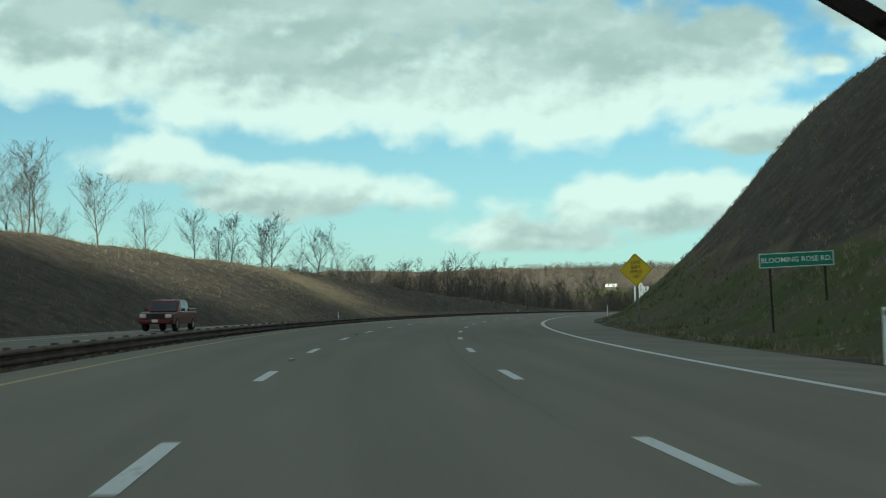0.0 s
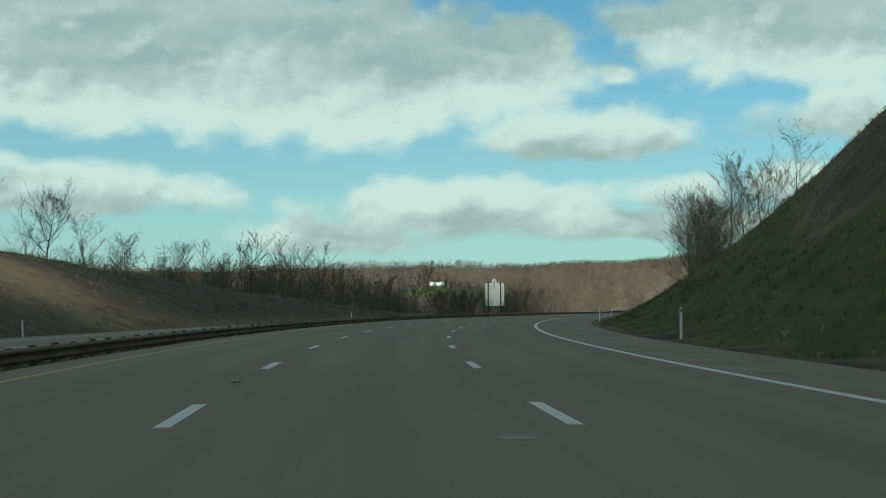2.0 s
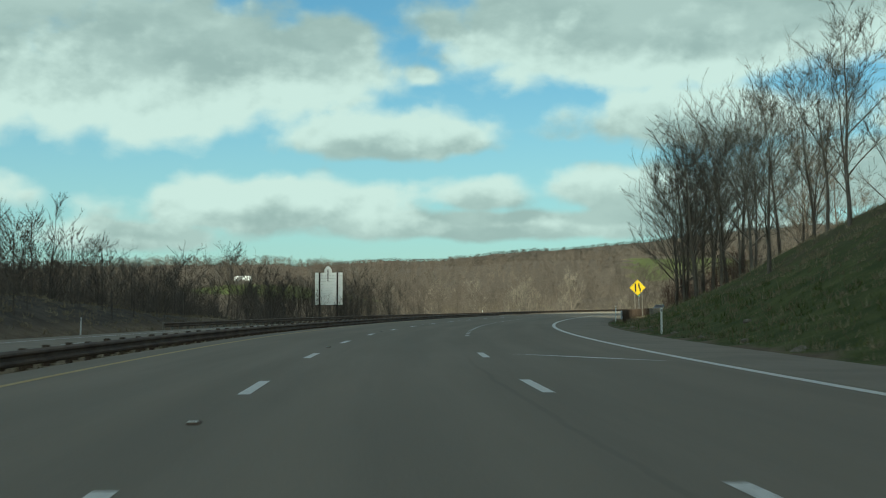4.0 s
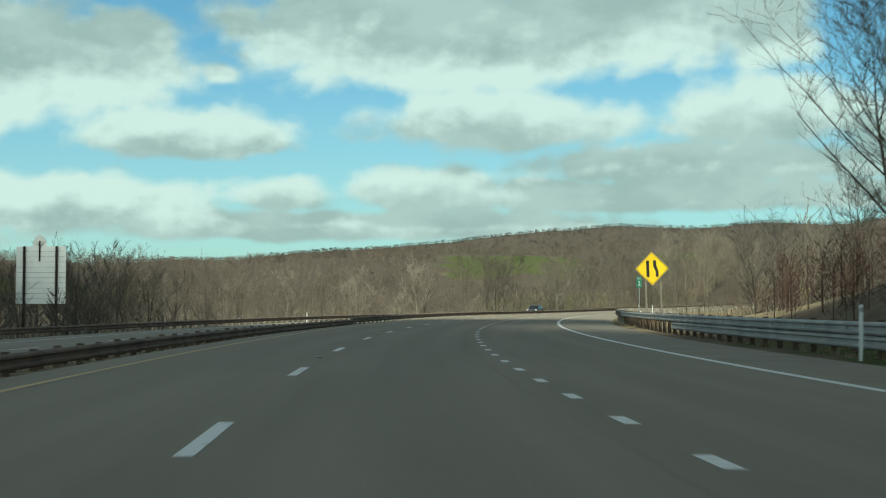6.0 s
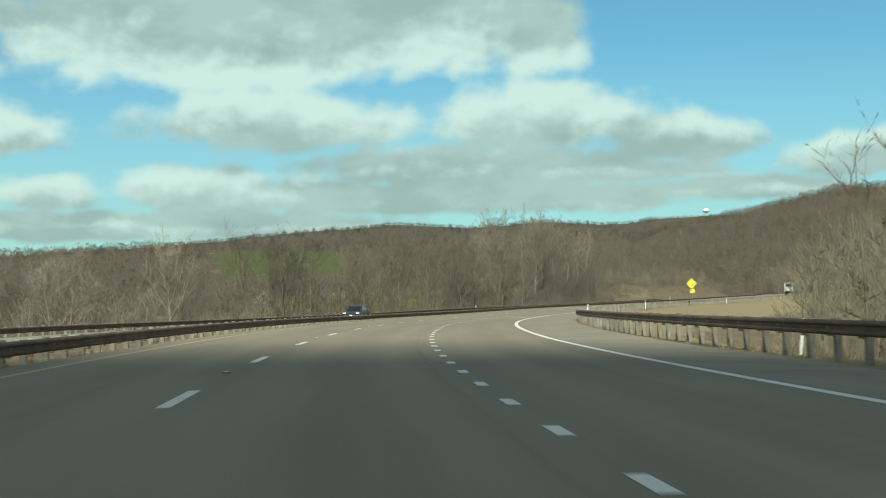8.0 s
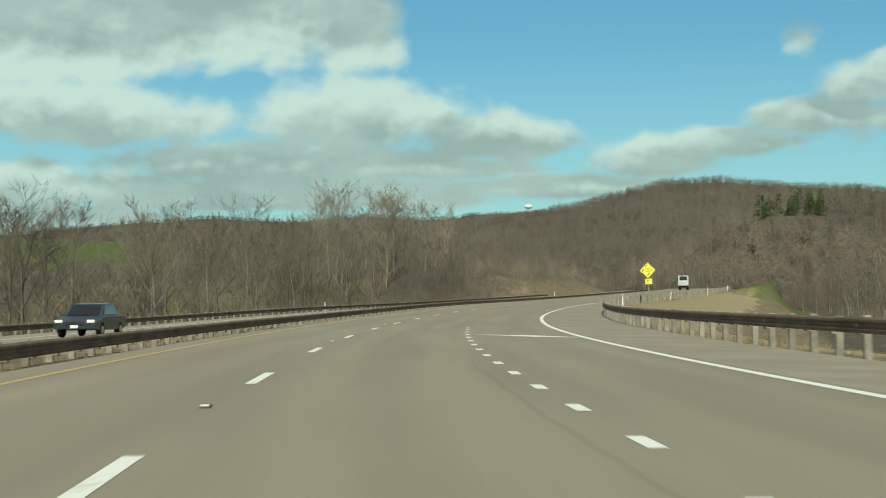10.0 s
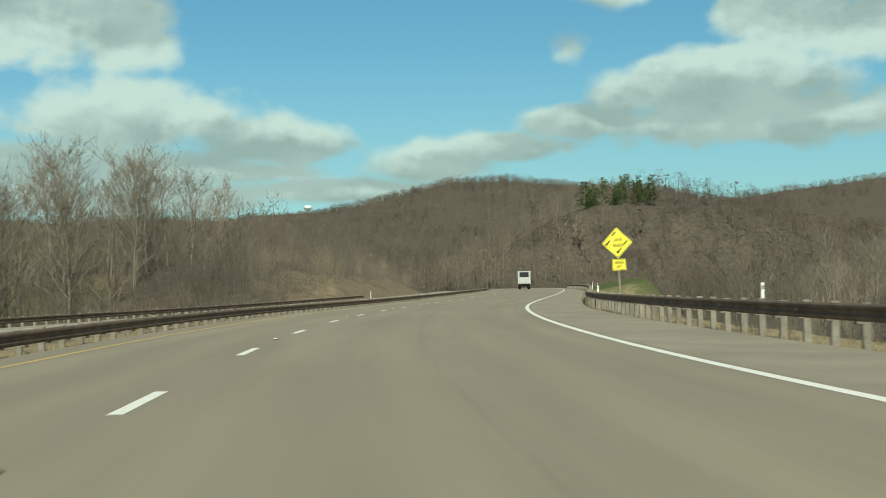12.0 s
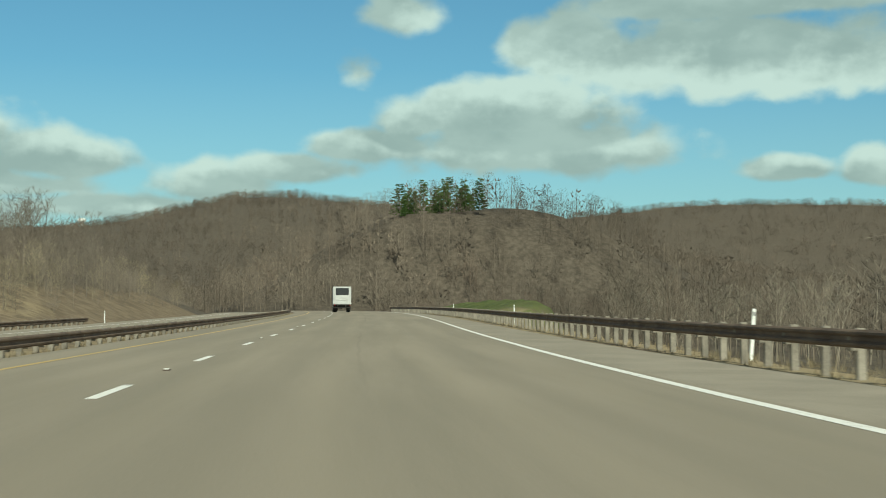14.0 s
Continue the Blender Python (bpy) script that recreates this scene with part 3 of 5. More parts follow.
knoll = np.exp(-(((GXX.ravel() - 130) / 26) ** 2 + ((GYY.ravel() - 484) / 28) ** 2)) > 0.4
green = np.maximum(green, np.where(knoll, 1.5, 0.04 + 0.12 * (go > 11)))
left_slope = smooth(-go, 18, 25) * (1 - smooth(-go, 52, 70))
litter = np.maximum(smooth(far, 250, 340) * (1 - smooth(fdist, 600, 640) * (1 - smooth(fdist, 770, 800)) * (np.abs(faz - 38) < 9) * 0.5), smooth(gs, 226, 250) * np.maximum(smooth(go, 25, 37), smooth(-go, 22, 34)))
# Litter on the left bank, also darkening it for shade either side of the sun patch.
litter = np.maximum(litter, left_slope * np.maximum(1 - smooth(gs, 80, 118), smooth(gs, 156, 176) * (1 - smooth(gs, 232, 258))))
litter = np.maximum(litter, 0.42 * smooth(go, 17, 26) * (1 - smooth(go, 42, 58)) * (1 - smooth(gs, 85, 128)))
litter = litter * (field < 0.2) * (green < 0.5) * (1 - smooth(gs, 566, 574) * (1 - smooth(gs, 584, 594)) * smooth(go, -34, -29) * (go < 0))
green = green * np.where(litter > 0.5, 0.3, 1.0)
glade = smooth(-go, 44, 54) * (1 - smooth(-go, 115, 130)) * smooth(gs, 425, 450) * (1 - smooth(gs, 570, 600))
green, litter = np.maximum(green, 0.5 * glade), litter * (1 - 0.7 * glade)
cover = ground.data.color_attributes.new("cover", "FLOAT_COLOR", "POINT")
cover.data.foreach_set("color", np.stack([green, straw, litter, 0 * green + 1], -1).astype(np.float32).ravel())


def ground_at(x, y):
    return float(height(np.array([x]), np.array([y]))[0][0])


# ---- carriageways and markings ----
step = [S0 + 4.0 * k for k in range(191)]
road = ribbon("road", [[(s, -4.35, -0.02), (s, -3.7, 0), (s, 0, 0), (s, 3.66, 0), (s, edge(s) + 0.25, 0), (s, edge(s) + 0.25, -0.3)] for s in step], ASPHALT)
tagged(road, "grey three-lane asphalt carriageway with faded lane markings", "road", kind="structure")
shoulder = ribbon("shoulder", [[(s, edge(s) + 0.25, -0.004), (s, 10.6, -0.05), (s, 11.3, -0.16), (s, 11.6, -0.5)] for s in step], SHOULDER)
tagged(shoulder, "worn grey paved shoulder beside the lanes", "shoulder", kind="structure")
inner = ribbon("median_shoulder", [[(s, -5.1, -0.5), (s, -4.75, -0.1), (s, -4.35, -0.022)] for s in step], SHOULDER)
tagged(inner, "narrow paved inner shoulder beside the guard rail", "shoulder", kind="structure")
other = ribbon("opposite_road", [[(s, -18.4, -1.2), (s, -18.2, -0.44), (s, -15.2, -0.37), (s, -11.5, -0.33), (s, -7.4, -0.3), (s, -6.4, -0.32), (s, -6.2, -0.7)] for s in step], SHOULDER)
tagged(other, "opposite carriageway of pale worn asphalt", "road", kind="structure")


def strip(name, s0, s1, o, width, mat, parent, lift=0.004):
    n = max(2, int((s1 - s0) / 3.0) + 1)
    fo = o if callable(o) else (lambda s: o)
    ss = np.linspace(s0, s1, n)
    return ribbon(name, [[(s, fo(s) - width / 2, lift), (s, fo(s) + width / 2, lift)] for s in ss], mat, parent)


strip("edge_line", -38, 700, edge, 0.19, WHITE_PAINT, road)
strip("edge_line", -38, 700, lambda s: float(np.interp(s, [440, 480, 520], [-3.36, -3.05, -2.85])), 0.13, YELLOW_PAINT, road)
strip("edge_line", -38, 700, -15.1, 0.13, WHITE_PAINT, other, -0.364)
strip("edge_line", -38, 700, -7.7, 0.13, YELLOW_PAINT, other, -0.296)
CYCLE, DASH = 10.2, 2.6
for k in range(-4, 66):
    s = 6.32 + CYCLE * k
    strip("lane_dash", s, s + DASH, 0.0, 0.15, WHITE_PAINT, road)
    if s < 176:
        strip("lane_dash", s + 0.1, s + 0.1 + DASH, 3.66, 0.15, WHITE_PAINT, road)
    strip("lane_dash", s, s + DASH, -11.4, 0.13, WHITE_PAINT, other, -0.325)
for k in range(-6, 62):
    s = float(np.interp(k, [-6, 0, 15, 20, 25, 29, 53, 57, 62], [189.1, 207.6, 254.2, 269.7, 286.1, 298.4, 371.4, 383.4, 398.1])) - 0.4
    strip("lane_dot", s, s + 0.8, 3.68, 0.15, WHITE_PAINT, road)


def slanted_line(s0, o0, s1, o1, width):
    """A thin pointed stroke of paint across the right lane."""
    bm = bmesh.new()
    mid = (0.45 * s0 + 0.55 * s1, 0.45 * o0 + 0.55 * o1)
    for q in ([(s0, o0), (mid[0] - width / 2, mid[1]), (s1, o1), (mid[0] + width / 2, mid[1])],):
        bm.faces.new([bm.verts.new(at(s, o, 0.005)) for s, o in q])
    bmesh.ops.recalc_face_normals(bm, faces=bm.faces)
    part("lane_stroke", bm, WHITE_PAINT, road)


slanted_line(386.3, 3.9, 382.4, 7.1, 1.5)
slanted_line(171.6, 4.2, 167.6, 7.1, 0.5)


# ---- guard rails ----
def beam_section(face):
    """Outline of a corrugated rail, bulging towards face (-1: left, 1: right)."""
    pts = [(0.0, -0.155), (0.02, -0.15), (0.075, -0.115), (0.08, -0.075), (0.02, -0.03), (0.02, 0.03), (0.08, 0.075), (0.075, 0.115), (0.02, 0.15), (0.0, 0.155)]
    return [(face * x, z) for x, z in pts]


def rail_beam(name, s0, s1, line, z, face, mat, parent):
    bm = bmesh.new()
    sec = beam_section(face)
    back = [(x - face * 0.012, zz) for x, zz in sec[::-1]]
    loop = sec + back
    ss = np.linspace(s0, s1, max(2, round((s1 - s0) / 3.4) + 1))
    rings = [[bm.verts.new(at(s, line(s) + x, z + zz)) for x, zz in loop] for s in ss]
    for a, b in zip(rings, rings[1:]):
        for i in range(len(loop)):
            bm.faces.new((a[i], a[(i + 1) % len(loop)], b[(i + 1) % len(loop)], b[i]))
    for ring in (rings[0], rings[-1]):
        bm.faces.new(ring)
    bmesh.ops.recalc_face_normals(bm, faces=bm.faces)
    return part(name, bm, mat, parent)


def rail_post_mesh(face, tall, wide):
    """A post behind the beam and the block that holds the beam off it."""
    bm = bmesh.new()
    box(bm, (0.15, wide, tall), Matrix.Translation((-face * 0.19, 0, tall / 2 - 0.3)), 0.012)
    box(bm, (0.13, wide * 0.95, 0.34), Matrix.Translation((-face * 0.05, 0, tall - 0.3 - 0.21)), 0.01)
    return bm


def guard_rail(label, s0, s1, line, face, mat, post_mat, low=0.0, double=None, wide=0.125):
    """A steel beam on posts. face: 1 where the traffic side is to the right, -1 to the left."""
    thing = empty("guard_rail", along(s0, line(s0), low))
    bpy.context.view_layer.update()
    inv = thing.matrix_world.inverted()
    beams = [rail_beam("beam", s0, s1, line, low + 0.56, face, mat, thing)]
    if double:
        beams.append(rail_beam("beam", double[0], double[1], line, low + 0.24, face, mat, thing))
    for b in beams:
        b.matrix_parent_inverse = inv
    me = None
    for k, s in enumerate(np.arange(s0 + 0.6, s1 - 0.2, 1.594)):
        if me is None:
            p = part("post", rail_post_mesh(face, 1.06, wide), post_mat, thing)
            me = p.data
        else:
            p = new("post", me)
            p.parent = thing
        p.matrix_parent_inverse = inv
        p.matrix_basis = along(s, line(s), low - 0.02 + 0.015 * math.sin(k * 2.1), 1.2 * math.sin(k * 1.7)) @ Matrix.Rotation(radians(1.0 * math.sin(k * 3.3)), 4, "Y")
    return tagged(thing, label, "guard rail", "roadside guard rails")


# The median posts' colour carries the light: dark in the shaded stretch, pale beyond.
guard_rail("weathered brown guard rail on slim posts toned dark for shade along the median", -36, 288, lambda s: -5.25, 1, RAIL_STEEL, RAIL_STEEL, -0.48, None, 0.09)
guard_rail("weathered brown guard rail on posts toned pale for sun along the median", 288, 640, lambda s: -5.25, 1, RAIL_STEEL, POST_WOOD, -0.36)
guard_rail("weathered brown guard rail along the far carriageway", 226, 580, lambda s: -18.9, 1, RAIL_STEEL, POST_WOOD, -0.68)
guard_rail("double grey steel guard rail at the end of the cutting", 232, 264, rail_line, -1, RAIL_ZINC, RAIL_STEEL, 0.0, (232, 264), 0.10)
guard_rail("grey steel guard rail on slim dark posts beside the shoulder", 264, 292, rail_line, -1, RAIL_ZINC, RAIL_STEEL, 0.0, None, 0.10)
guard_rail("weathered steel guard rail on grey posts along the shoulder", 292, 690, rail_line, -1, RAIL_STEEL, POST_WOOD)

# ---- trees ----
def tree_lines(rng, tall, wide, low, limbs, subs, twig_n, depth=3):
    """Bare broadleaf tree as tapering sticks: a stem with up-swept limbs that branch twice more and end in twigs. Rows of (a, b, ra, rb, level)."""
    out = []
    u = rng.uniform

    def twigs(p, q, d, r, n):
        for _ in range(n):
            a = p.lerp(q, rng.random())
            nd = (d + Vector((u(-1, 1), u(-1, 1), u(-0.4, 0.9))) * 0.75).normalized()
            out.append((a, a + nd * tall * u(0.025, 0.062), max(r * 0.4, 0.004), 0.0, 9))

    def branch(p, d, length, r, level):
        count = 5 - level
        for k in range(count):
            d = (d + Vector((u(-1, 1), u(-1, 1), u(-0.15, 0.6))) * (0.15 if level == 1 else 0.24)).normalized()
            q = p + d * (length / count)
            r2 = r * 0.74
            out.append((p.copy(), q.copy(), r, r2, level))
            if level < depth:
                for _ in range(subs if level == 1 else rng.choice((1, 2))):
                    if level == 1 and k == 0 and rng.random() < 0.6:
                        continue
                    side = Vector((u(-1, 1), u(-1, 1), u(-0.3, 0.8))).normalized()
                    branch(p.lerp(q, rng.random()), (d * 0.7 + side * 0.75).normalized(), length * u(0.3, 0.52), r2 * 0.5, level + 1)
            if level >= depth - 1:
                twigs(p, q, d, r2, twig_n)
            p, r = q, r2
        twigs(p - d * 0.1, p, d, r, twig_n)

    n = 8
    p, d, thick = Vector((0, 0, -0.4)), Vector((u(-0.06, 0.06), u(-0.06, 0.06), 1)).normalized(), tall * u(0.009, 0.012)
    stem = [p]
    for k in range(n):
        d = (d + Vector((u(-0.08, 0.08), u(-0.08, 0.08), 0.04))).normalized()
        q = p + d * (tall * 0.88 / n)
        out.append((p.copy(), q.copy(), thick * (1 - 0.94 * k / n), thick * (1 - 0.94 * (k + 1) / n), 0))
        p = q
        stem.append(p)
    for i in range(limbs):
        v = low + (0.98 - low) * (i + rng.random()) / limbs
        k = min(int(v * n), n - 1)
        at_ = stem[k].lerp(stem[k + 1], v * n - k)
        ang = i * 2.4 + u(-0.7, 0.7)
        crown = math.sqrt(max(0.1, 1 - ((v - 0.42) / 0.6) ** 2))
        way = Vector((math.cos(ang), math.sin(ang), u(0.55, 1.0) + 0.9 * v)).normalized()
        branch(at_, way, tall * wide * crown * u(0.75, 1.15), thick * (1 - 0.9 * v) * u(0.45, 0.62), 1)
    top = max(q[1].z for q in out)
    k = tall / top
    return [(a * k, b * k, ra, rb, lv) for a, b, ra, rb, lv in out]


def stick_arrays(lines, thin, flat=False, gain=1.0):
    """Triangles for the sticks: three-sided prisms, and single slivers for twigs."""
    v, f = [], []
    for a, b, ra, rb, level in lines:
        ra, rb = ra * gain, rb * gain
        d = (b - a).normalized()
        x = d.orthogonal().normalized()
        y = d.cross(x)
        n = len(v)
        if level >= 9 or rb == 0.0:
            r = max(ra, thin)
            v += [a + x * r, a - x * r, b]
            f.append((n, n + 1, n + 2))
        else:
            ra, rb = max(ra, thin), max(rb, thin * 0.8)
            if level >= 3 or (flat and level >= 1):
                v += [a + x * ra, a - x * ra, b - x * rb, b + x * rb]
                f += [(n, n + 1, n + 2), (n, n + 2, n + 3)]
                continue
            for c, r in ((a, ra), (b, rb)):
                for k in range(3):
                    t = k * 2.0944
                    v.append(c + (x * math.cos(t) + y * math.sin(t)) * r)
            for k in range(3):
                m = (k + 1) % 3
                f += [(n + k, n + m, n + 3 + m), (n + k, n + 3 + m, n + 3 + k)]
    return np.array([tuple(p) for p in v], np.float32), np.array(f, np.int32)


def tree_kind(seed, tall, wide, low, limbs, subs, twig_n, thin, depth=2):
    return stick_arrays(tree_lines(random.Random(seed), tall, wide, low, limbs, subs, twig_n, depth), thin, True)


NEAR_LINES = [tree_lines(random.Random(11 + k), 15.0 + 1.5 * (k % 3), 0.36 + 0.06 * (k % 4), 0.16 + 0.1 * (k % 3), 10 + k % 4, 2, 2) for k in range(8)]
MID_TREES = [tree_kind(41 + k, 15.0, 0.34 + 0.06 * (k % 3), 0.2 + 0.1 * (k % 3), 7, 2, 2, 0.02) for k in range(8)]


def clump_kind(seed, tall, n, thin, reach=(0.09, 0.2), full=0.6):
    """A far tree: a short stem under a rounded, ragged crown of up-swept twigs."""
    rng = random.Random(seed)
    lines = [(Vector((0, 0, -0.5)), Vector((rng.uniform(-0.4, 0.4), rng.uniform(-0.4, 0.4), tall * 0.8)), 0.13, 0.05, 1)]
    wide = tall * rng.uniform(0.3, 0.42)
    for _ in range(n):
        ang, u, rad = rng.uniform(0, 6.283), rng.uniform(0.12 if full < 0.7 else 0.0, 0.9), math.sqrt(rng.random())
        w = wide * math.sin(math.pi * (0.12 + 0.8 * u)) * rad
        a = Vector((math.cos(ang) * w * full, math.sin(ang) * w * full, tall * u))
        d = Vector((math.cos(ang) * (0.1 + 0.45 * rad), math.sin(ang) * (0.1 + 0.45 * rad), rng.uniform(0.3 if full < 0.7 else -0.2, 1.0))).normalized()
        lines.append((a, a + d * tall * rng.uniform(*reach), thin * rng.uniform(0.7, 1.3), 0.0, 9))
    return stick_arrays(lines, 0.02, True)


FAR_TREES = [clump_kind(71 + k, 14.0, 150, 0.06, (0.04, 0.1)) for k in range(10)]
BRUSH_KINDS = [clump_kind(131 + k, 12.0, 110, 0.06, (0.06, 0.16)) for k in range(10)]
RIDGE_TREES = [clump_kind(151 + k, 8.5, 30, 0.3, (0.07, 0.16), 0.85) for k in range(8)]
HILL_TREES = [clump_kind(91 + k, 8.5, 36, 0.24, (0.07, 0.16), 0.85) for k in range(10)]
rng = np.random.RandomState(5)


def forest(name, kinds, places, mat, label, category="woods", sink=0.0):
    """One object of many trees. places: rows of x, y, scale, turn. sink: how deep their crowns sit in the canopy, for a tree of scale 1."""
    vs, fs, n = [], [], 0
    if not len(places):
        return None
    z = height(places[:, 0], places[:, 1])[0]
    pick = rng.randint(0, len(kinds), len(places))
    for (x, y, k, t), zz, p in zip(places, z, pick):
        v, f = kinds[p]
        c, s = math.cos(t) * k, math.sin(t) * k
        w = np.empty_like(v)
        w[:, 0], w[:, 1], w[:, 2] = v[:, 0] * c - v[:, 1] * s + x, v[:, 0] * s + v[:, 1] * c + y, (v[:, 2] - sink) * k + zz
        vs.append(w)
        fs.append(f + n)
        n += len(v)
    return tagged(raw(name, np.concatenate(vs), np.concatenate(fs), mat), label, category, kind="stuff")


def scatter(n, s_lo, s_hi, o_lo, o_hi, k_lo, k_hi, seed):
    r = np.random.RandomState(seed)
    out = []
    for s, o, k, t in zip(r.uniform(s_lo, s_hi, n), r.uniform(o_lo, o_hi, n), r.uniform(k_lo, k_hi, n), r.uniform(0, 6.28, n)):
        p = at(s, o)
        out.append((p.x, p.y, k, t))
    return np.array(out)


def clear_of_road(pl, lo=-24.0, hi=16.0):
    s, o = road_coords(pl[:, 0], pl[:, 1])
    keep = ((o < lo) | (o > hi)) | (s > 719) | (s < -60)
    return pl[keep]


def clear_view(pl):
    """Keeps the open strip of grass behind the right guard rail free of trees."""
    s, o = road_coords(pl[:, 0], pl[:, 1])
    return pl[(o < 0) | (o > np.interp(s, [250, 316, 340, 420, 480, 600, 640], [15, 16, 20.5, 31, 36, 34, 30]))]


def ring(n, r0, r1, a0, a1, k_lo, k_hi, seed):
    """Trees round HUB between two distances and two azimuths."""
    r = np.random.RandomState(seed)
    d = np.sqrt(r.uniform(r0 * r0, r1 * r1, n))
    a = np.radians(r.uniform(a0, a1, n))
    return np.stack([HUB[0] + d * np.sin(a), HUB[1] + d * np.cos(a), r.uniform(k_lo, k_hi, n), r.uniform(0, 6.28, n)], -1)


def off_field(pl):
    d = np.hypot(pl[:, 0] - 100, pl[:, 1] - 290)
    a = np.degrees(np.arctan2(pl[:, 0] - 100, pl[:, 1] - 290))
    pl, d, a = (v[np.hypot(pl[:, 0] - 128, pl[:, 1] - 482) > 27] for v in (pl, d, a))
    return pl[~(((d > 600) & (d < 772) & (a > 32) & (a < 39)) | ((d > 610) & (d < 760) & (a > 41) & (a < 45.5)))]


def off_crest(pl):
    """Thins the woods behind the crests, where nobody sees them."""
    a = np.degrees(np.arctan2(pl[:, 0] - HUB[0], pl[:, 1] - HUB[1]))
    d = np.hypot(pl[:, 0] - HUB[0], pl[:, 1] - HUB[1])
    return pl[(d < 760) | (a > 47) | (d > 1650)]


# far wooded hills
forest("far_woods", HILL_TREES, off_crest(ring(7600, 900, 1700, 46, 80, 0.7, 1.15, 21)), TWIG_BROWN, "bare brown woods covering the far hill")
forest("far_woods", RIDGE_TREES, ring(4200, 2020, 2380, 8, 51, 1.0, 1.5, 37), RIDGE_SHADED, "close woods toned dark for cloud shade along the far ridge", sink=3.6)
forest("far_woods", RIDGE_TREES, ring(2600, 2200, 2380, 51, 100, 0.8, 1.2, 46), TWIG_BROWN, "close bare woods along the long ridge", sink=4.2)
forest("far_woods", HILL_TREES, ring(4200, 1250, 2330, 70, 96, 1.2, 1.9, 45), TWIG_BROWN, "bare woods covering the long far ridge", sink=2.0)
forest("far_woods", HILL_TREES, off_field(ring(4600, 400, 760, -20, 62, 0.55, 0.95, 38)), TWIG_BROWN, "bare brown woods on the farmland slope")
forest("far_woods", HILL_TREES, ring(3600, 380, 950, 60, 104, 0.7, 1.1, 39), TWIG_BROWN, "bare brown woods of the valley beyond the rail")
forest("far_woods", FAR_TREES, clear_of_road(off_field(ring(1300, 230, 430, 10, 104, 0.6, 0.95, 33)), -40, 34), TWIG_BROWN, "bare brown woods on the nearer slopes")
forest("far_woods", RIDGE_TREES, ring(2200, 1540, 1690, 46, 78, 0.6, 1.05, 40), TWIG_BROWN, "close bare woods along the crest of the hill", sink=3.2)
# woods in the hollow left of the road and right of it
forest("woods", MID_TREES, clear_of_road(scatter(400, 262, 720, -95, -27, 0.36, 0.68, 22)), SHADED_STEMS, "bare grey-brown woods below the road")
forest("woods", FAR_TREES, clear_of_road(off_field(scatter(1100, 235, 720, -290, -50, 0.4, 0.65, 23)), -26), TWIG_BROWN, "bare brown woods in the hollow")
forest("woods", MID_TREES, clear_view(scatter(360, 300, 720, 26, 95, 0.6, 0.95, 24)), BARK_GREY, "bare grey woods beyond the guard rail")
forest("woods", FAR_TREES, clear_view(scatter(650, 300, 720, 80, 200, 0.7, 1.0, 25)), TWIG_BROWN, "bare brown woods on the hillside")
forest("brush", BRUSH_KINDS, clear_of_road(scatter(800, 240, 720, -75, -23, 0.2, 0.42, 26), -22.5), BRUSH, "dry tangled brush along the wood's edge", "brush")
forest("brush", BRUSH_KINDS, clear_view(scatter(420, 300, 600, 17, 46, 0.14, 0.3, 27)), BRUSH, "dry tangled brush below the guard rail", "brush")

forest("woods", MID_TREES, scatter(300, 552, 720, -80, -33, 0.42, 0.66, 56), SHADED_STEMS, "close grey-brown woods above the earth bank")
forest("woods", MID_TREES, scatter(150, 440, 600, -125, -44, 0.4, 0.7, 57), SHADED_STEMS, "open bare woods on the green slope")
forest("brush", BRUSH_KINDS, scatter(160, 562, 612, -38, -24.5, 0.08, 0.2, 58), BRUSH, "low dry brush over the bare earth", "brush")
forest("brush", BRUSH_KINDS, scatter(380, 552, 690, -38, -22, 0.1, 0.3, 59), TWIG_BROWN, "leafless brush over the face of the bank", "brush")
edge_woods = np.concatenate([scatter(150, 236, 300, -82, -34, 0.5, 0.8, 52), scatter(120, 300, 350, -76, -26, 0.5, 0.75, 53)])
forest("woods", MID_TREES, edge_woods, SHADED_STEMS, "leafless woods toned dark for shade behind the far guard rail")
forest("brush", BRUSH_KINDS, clear_of_road(scatter(260, 236, 305, -75, -34, 0.35, 0.6, 54)), SHADED_STEMS, "tall thicket toned dark for shade behind the far guard rail", "brush")
forest("brush", BRUSH_KINDS, clear_of_road(scatter(650, 212, 310, -80, -22, 0.16, 0.5, 28), -21), SHADED_STEMS, "leafless brush toned dark for shade at the foot of the cutting", "brush")
forest("brush", BRUSH_KINDS, scatter(130, 40, 105, -58, -38, 0.08, 0.26, 36), BARK_GREY, "dark leafless brush on the upper bank", "brush")
forest("brush", BRUSH_KINDS, scatter(260, 60, 205, -46, -21.5, 0.02, 0.07, 39), BRUSH, "low dry weeds on the rough bank", "brush")
forest("brush", BRUSH_KINDS, scatter(150, 20, 215, -62, -44, 0.08, 0.2, 29), BRUSH, "low leafless scrub along the crest", "brush")
forest("brush", BRUSH_KINDS, clear_view(scatter(200, 236, 330, 17.5, 34, 0.12, 0.26, 30)), BARK_GREY, "leafless thicket at the end of the cutting", "brush")
forest("brush", BRUSH_KINDS, scatter(120, -10, 200, 28, 48, 0.06, 0.13, 31), BARK_GREY, "low scrub on the steep cutting", "brush")

forest("woods", MID_TREES, clear_view(scatter(130, 308, 400, 17, 46, 0.4, 0.7, 34)), BRUSH, "pale leafless thicket behind the guard rail")
forest("brush", BRUSH_KINDS, clear_view(scatter(260, 305, 400, 16, 42, 0.16, 0.34, 35)), BRUSH, "dry brush in front of the thicket", "brush")

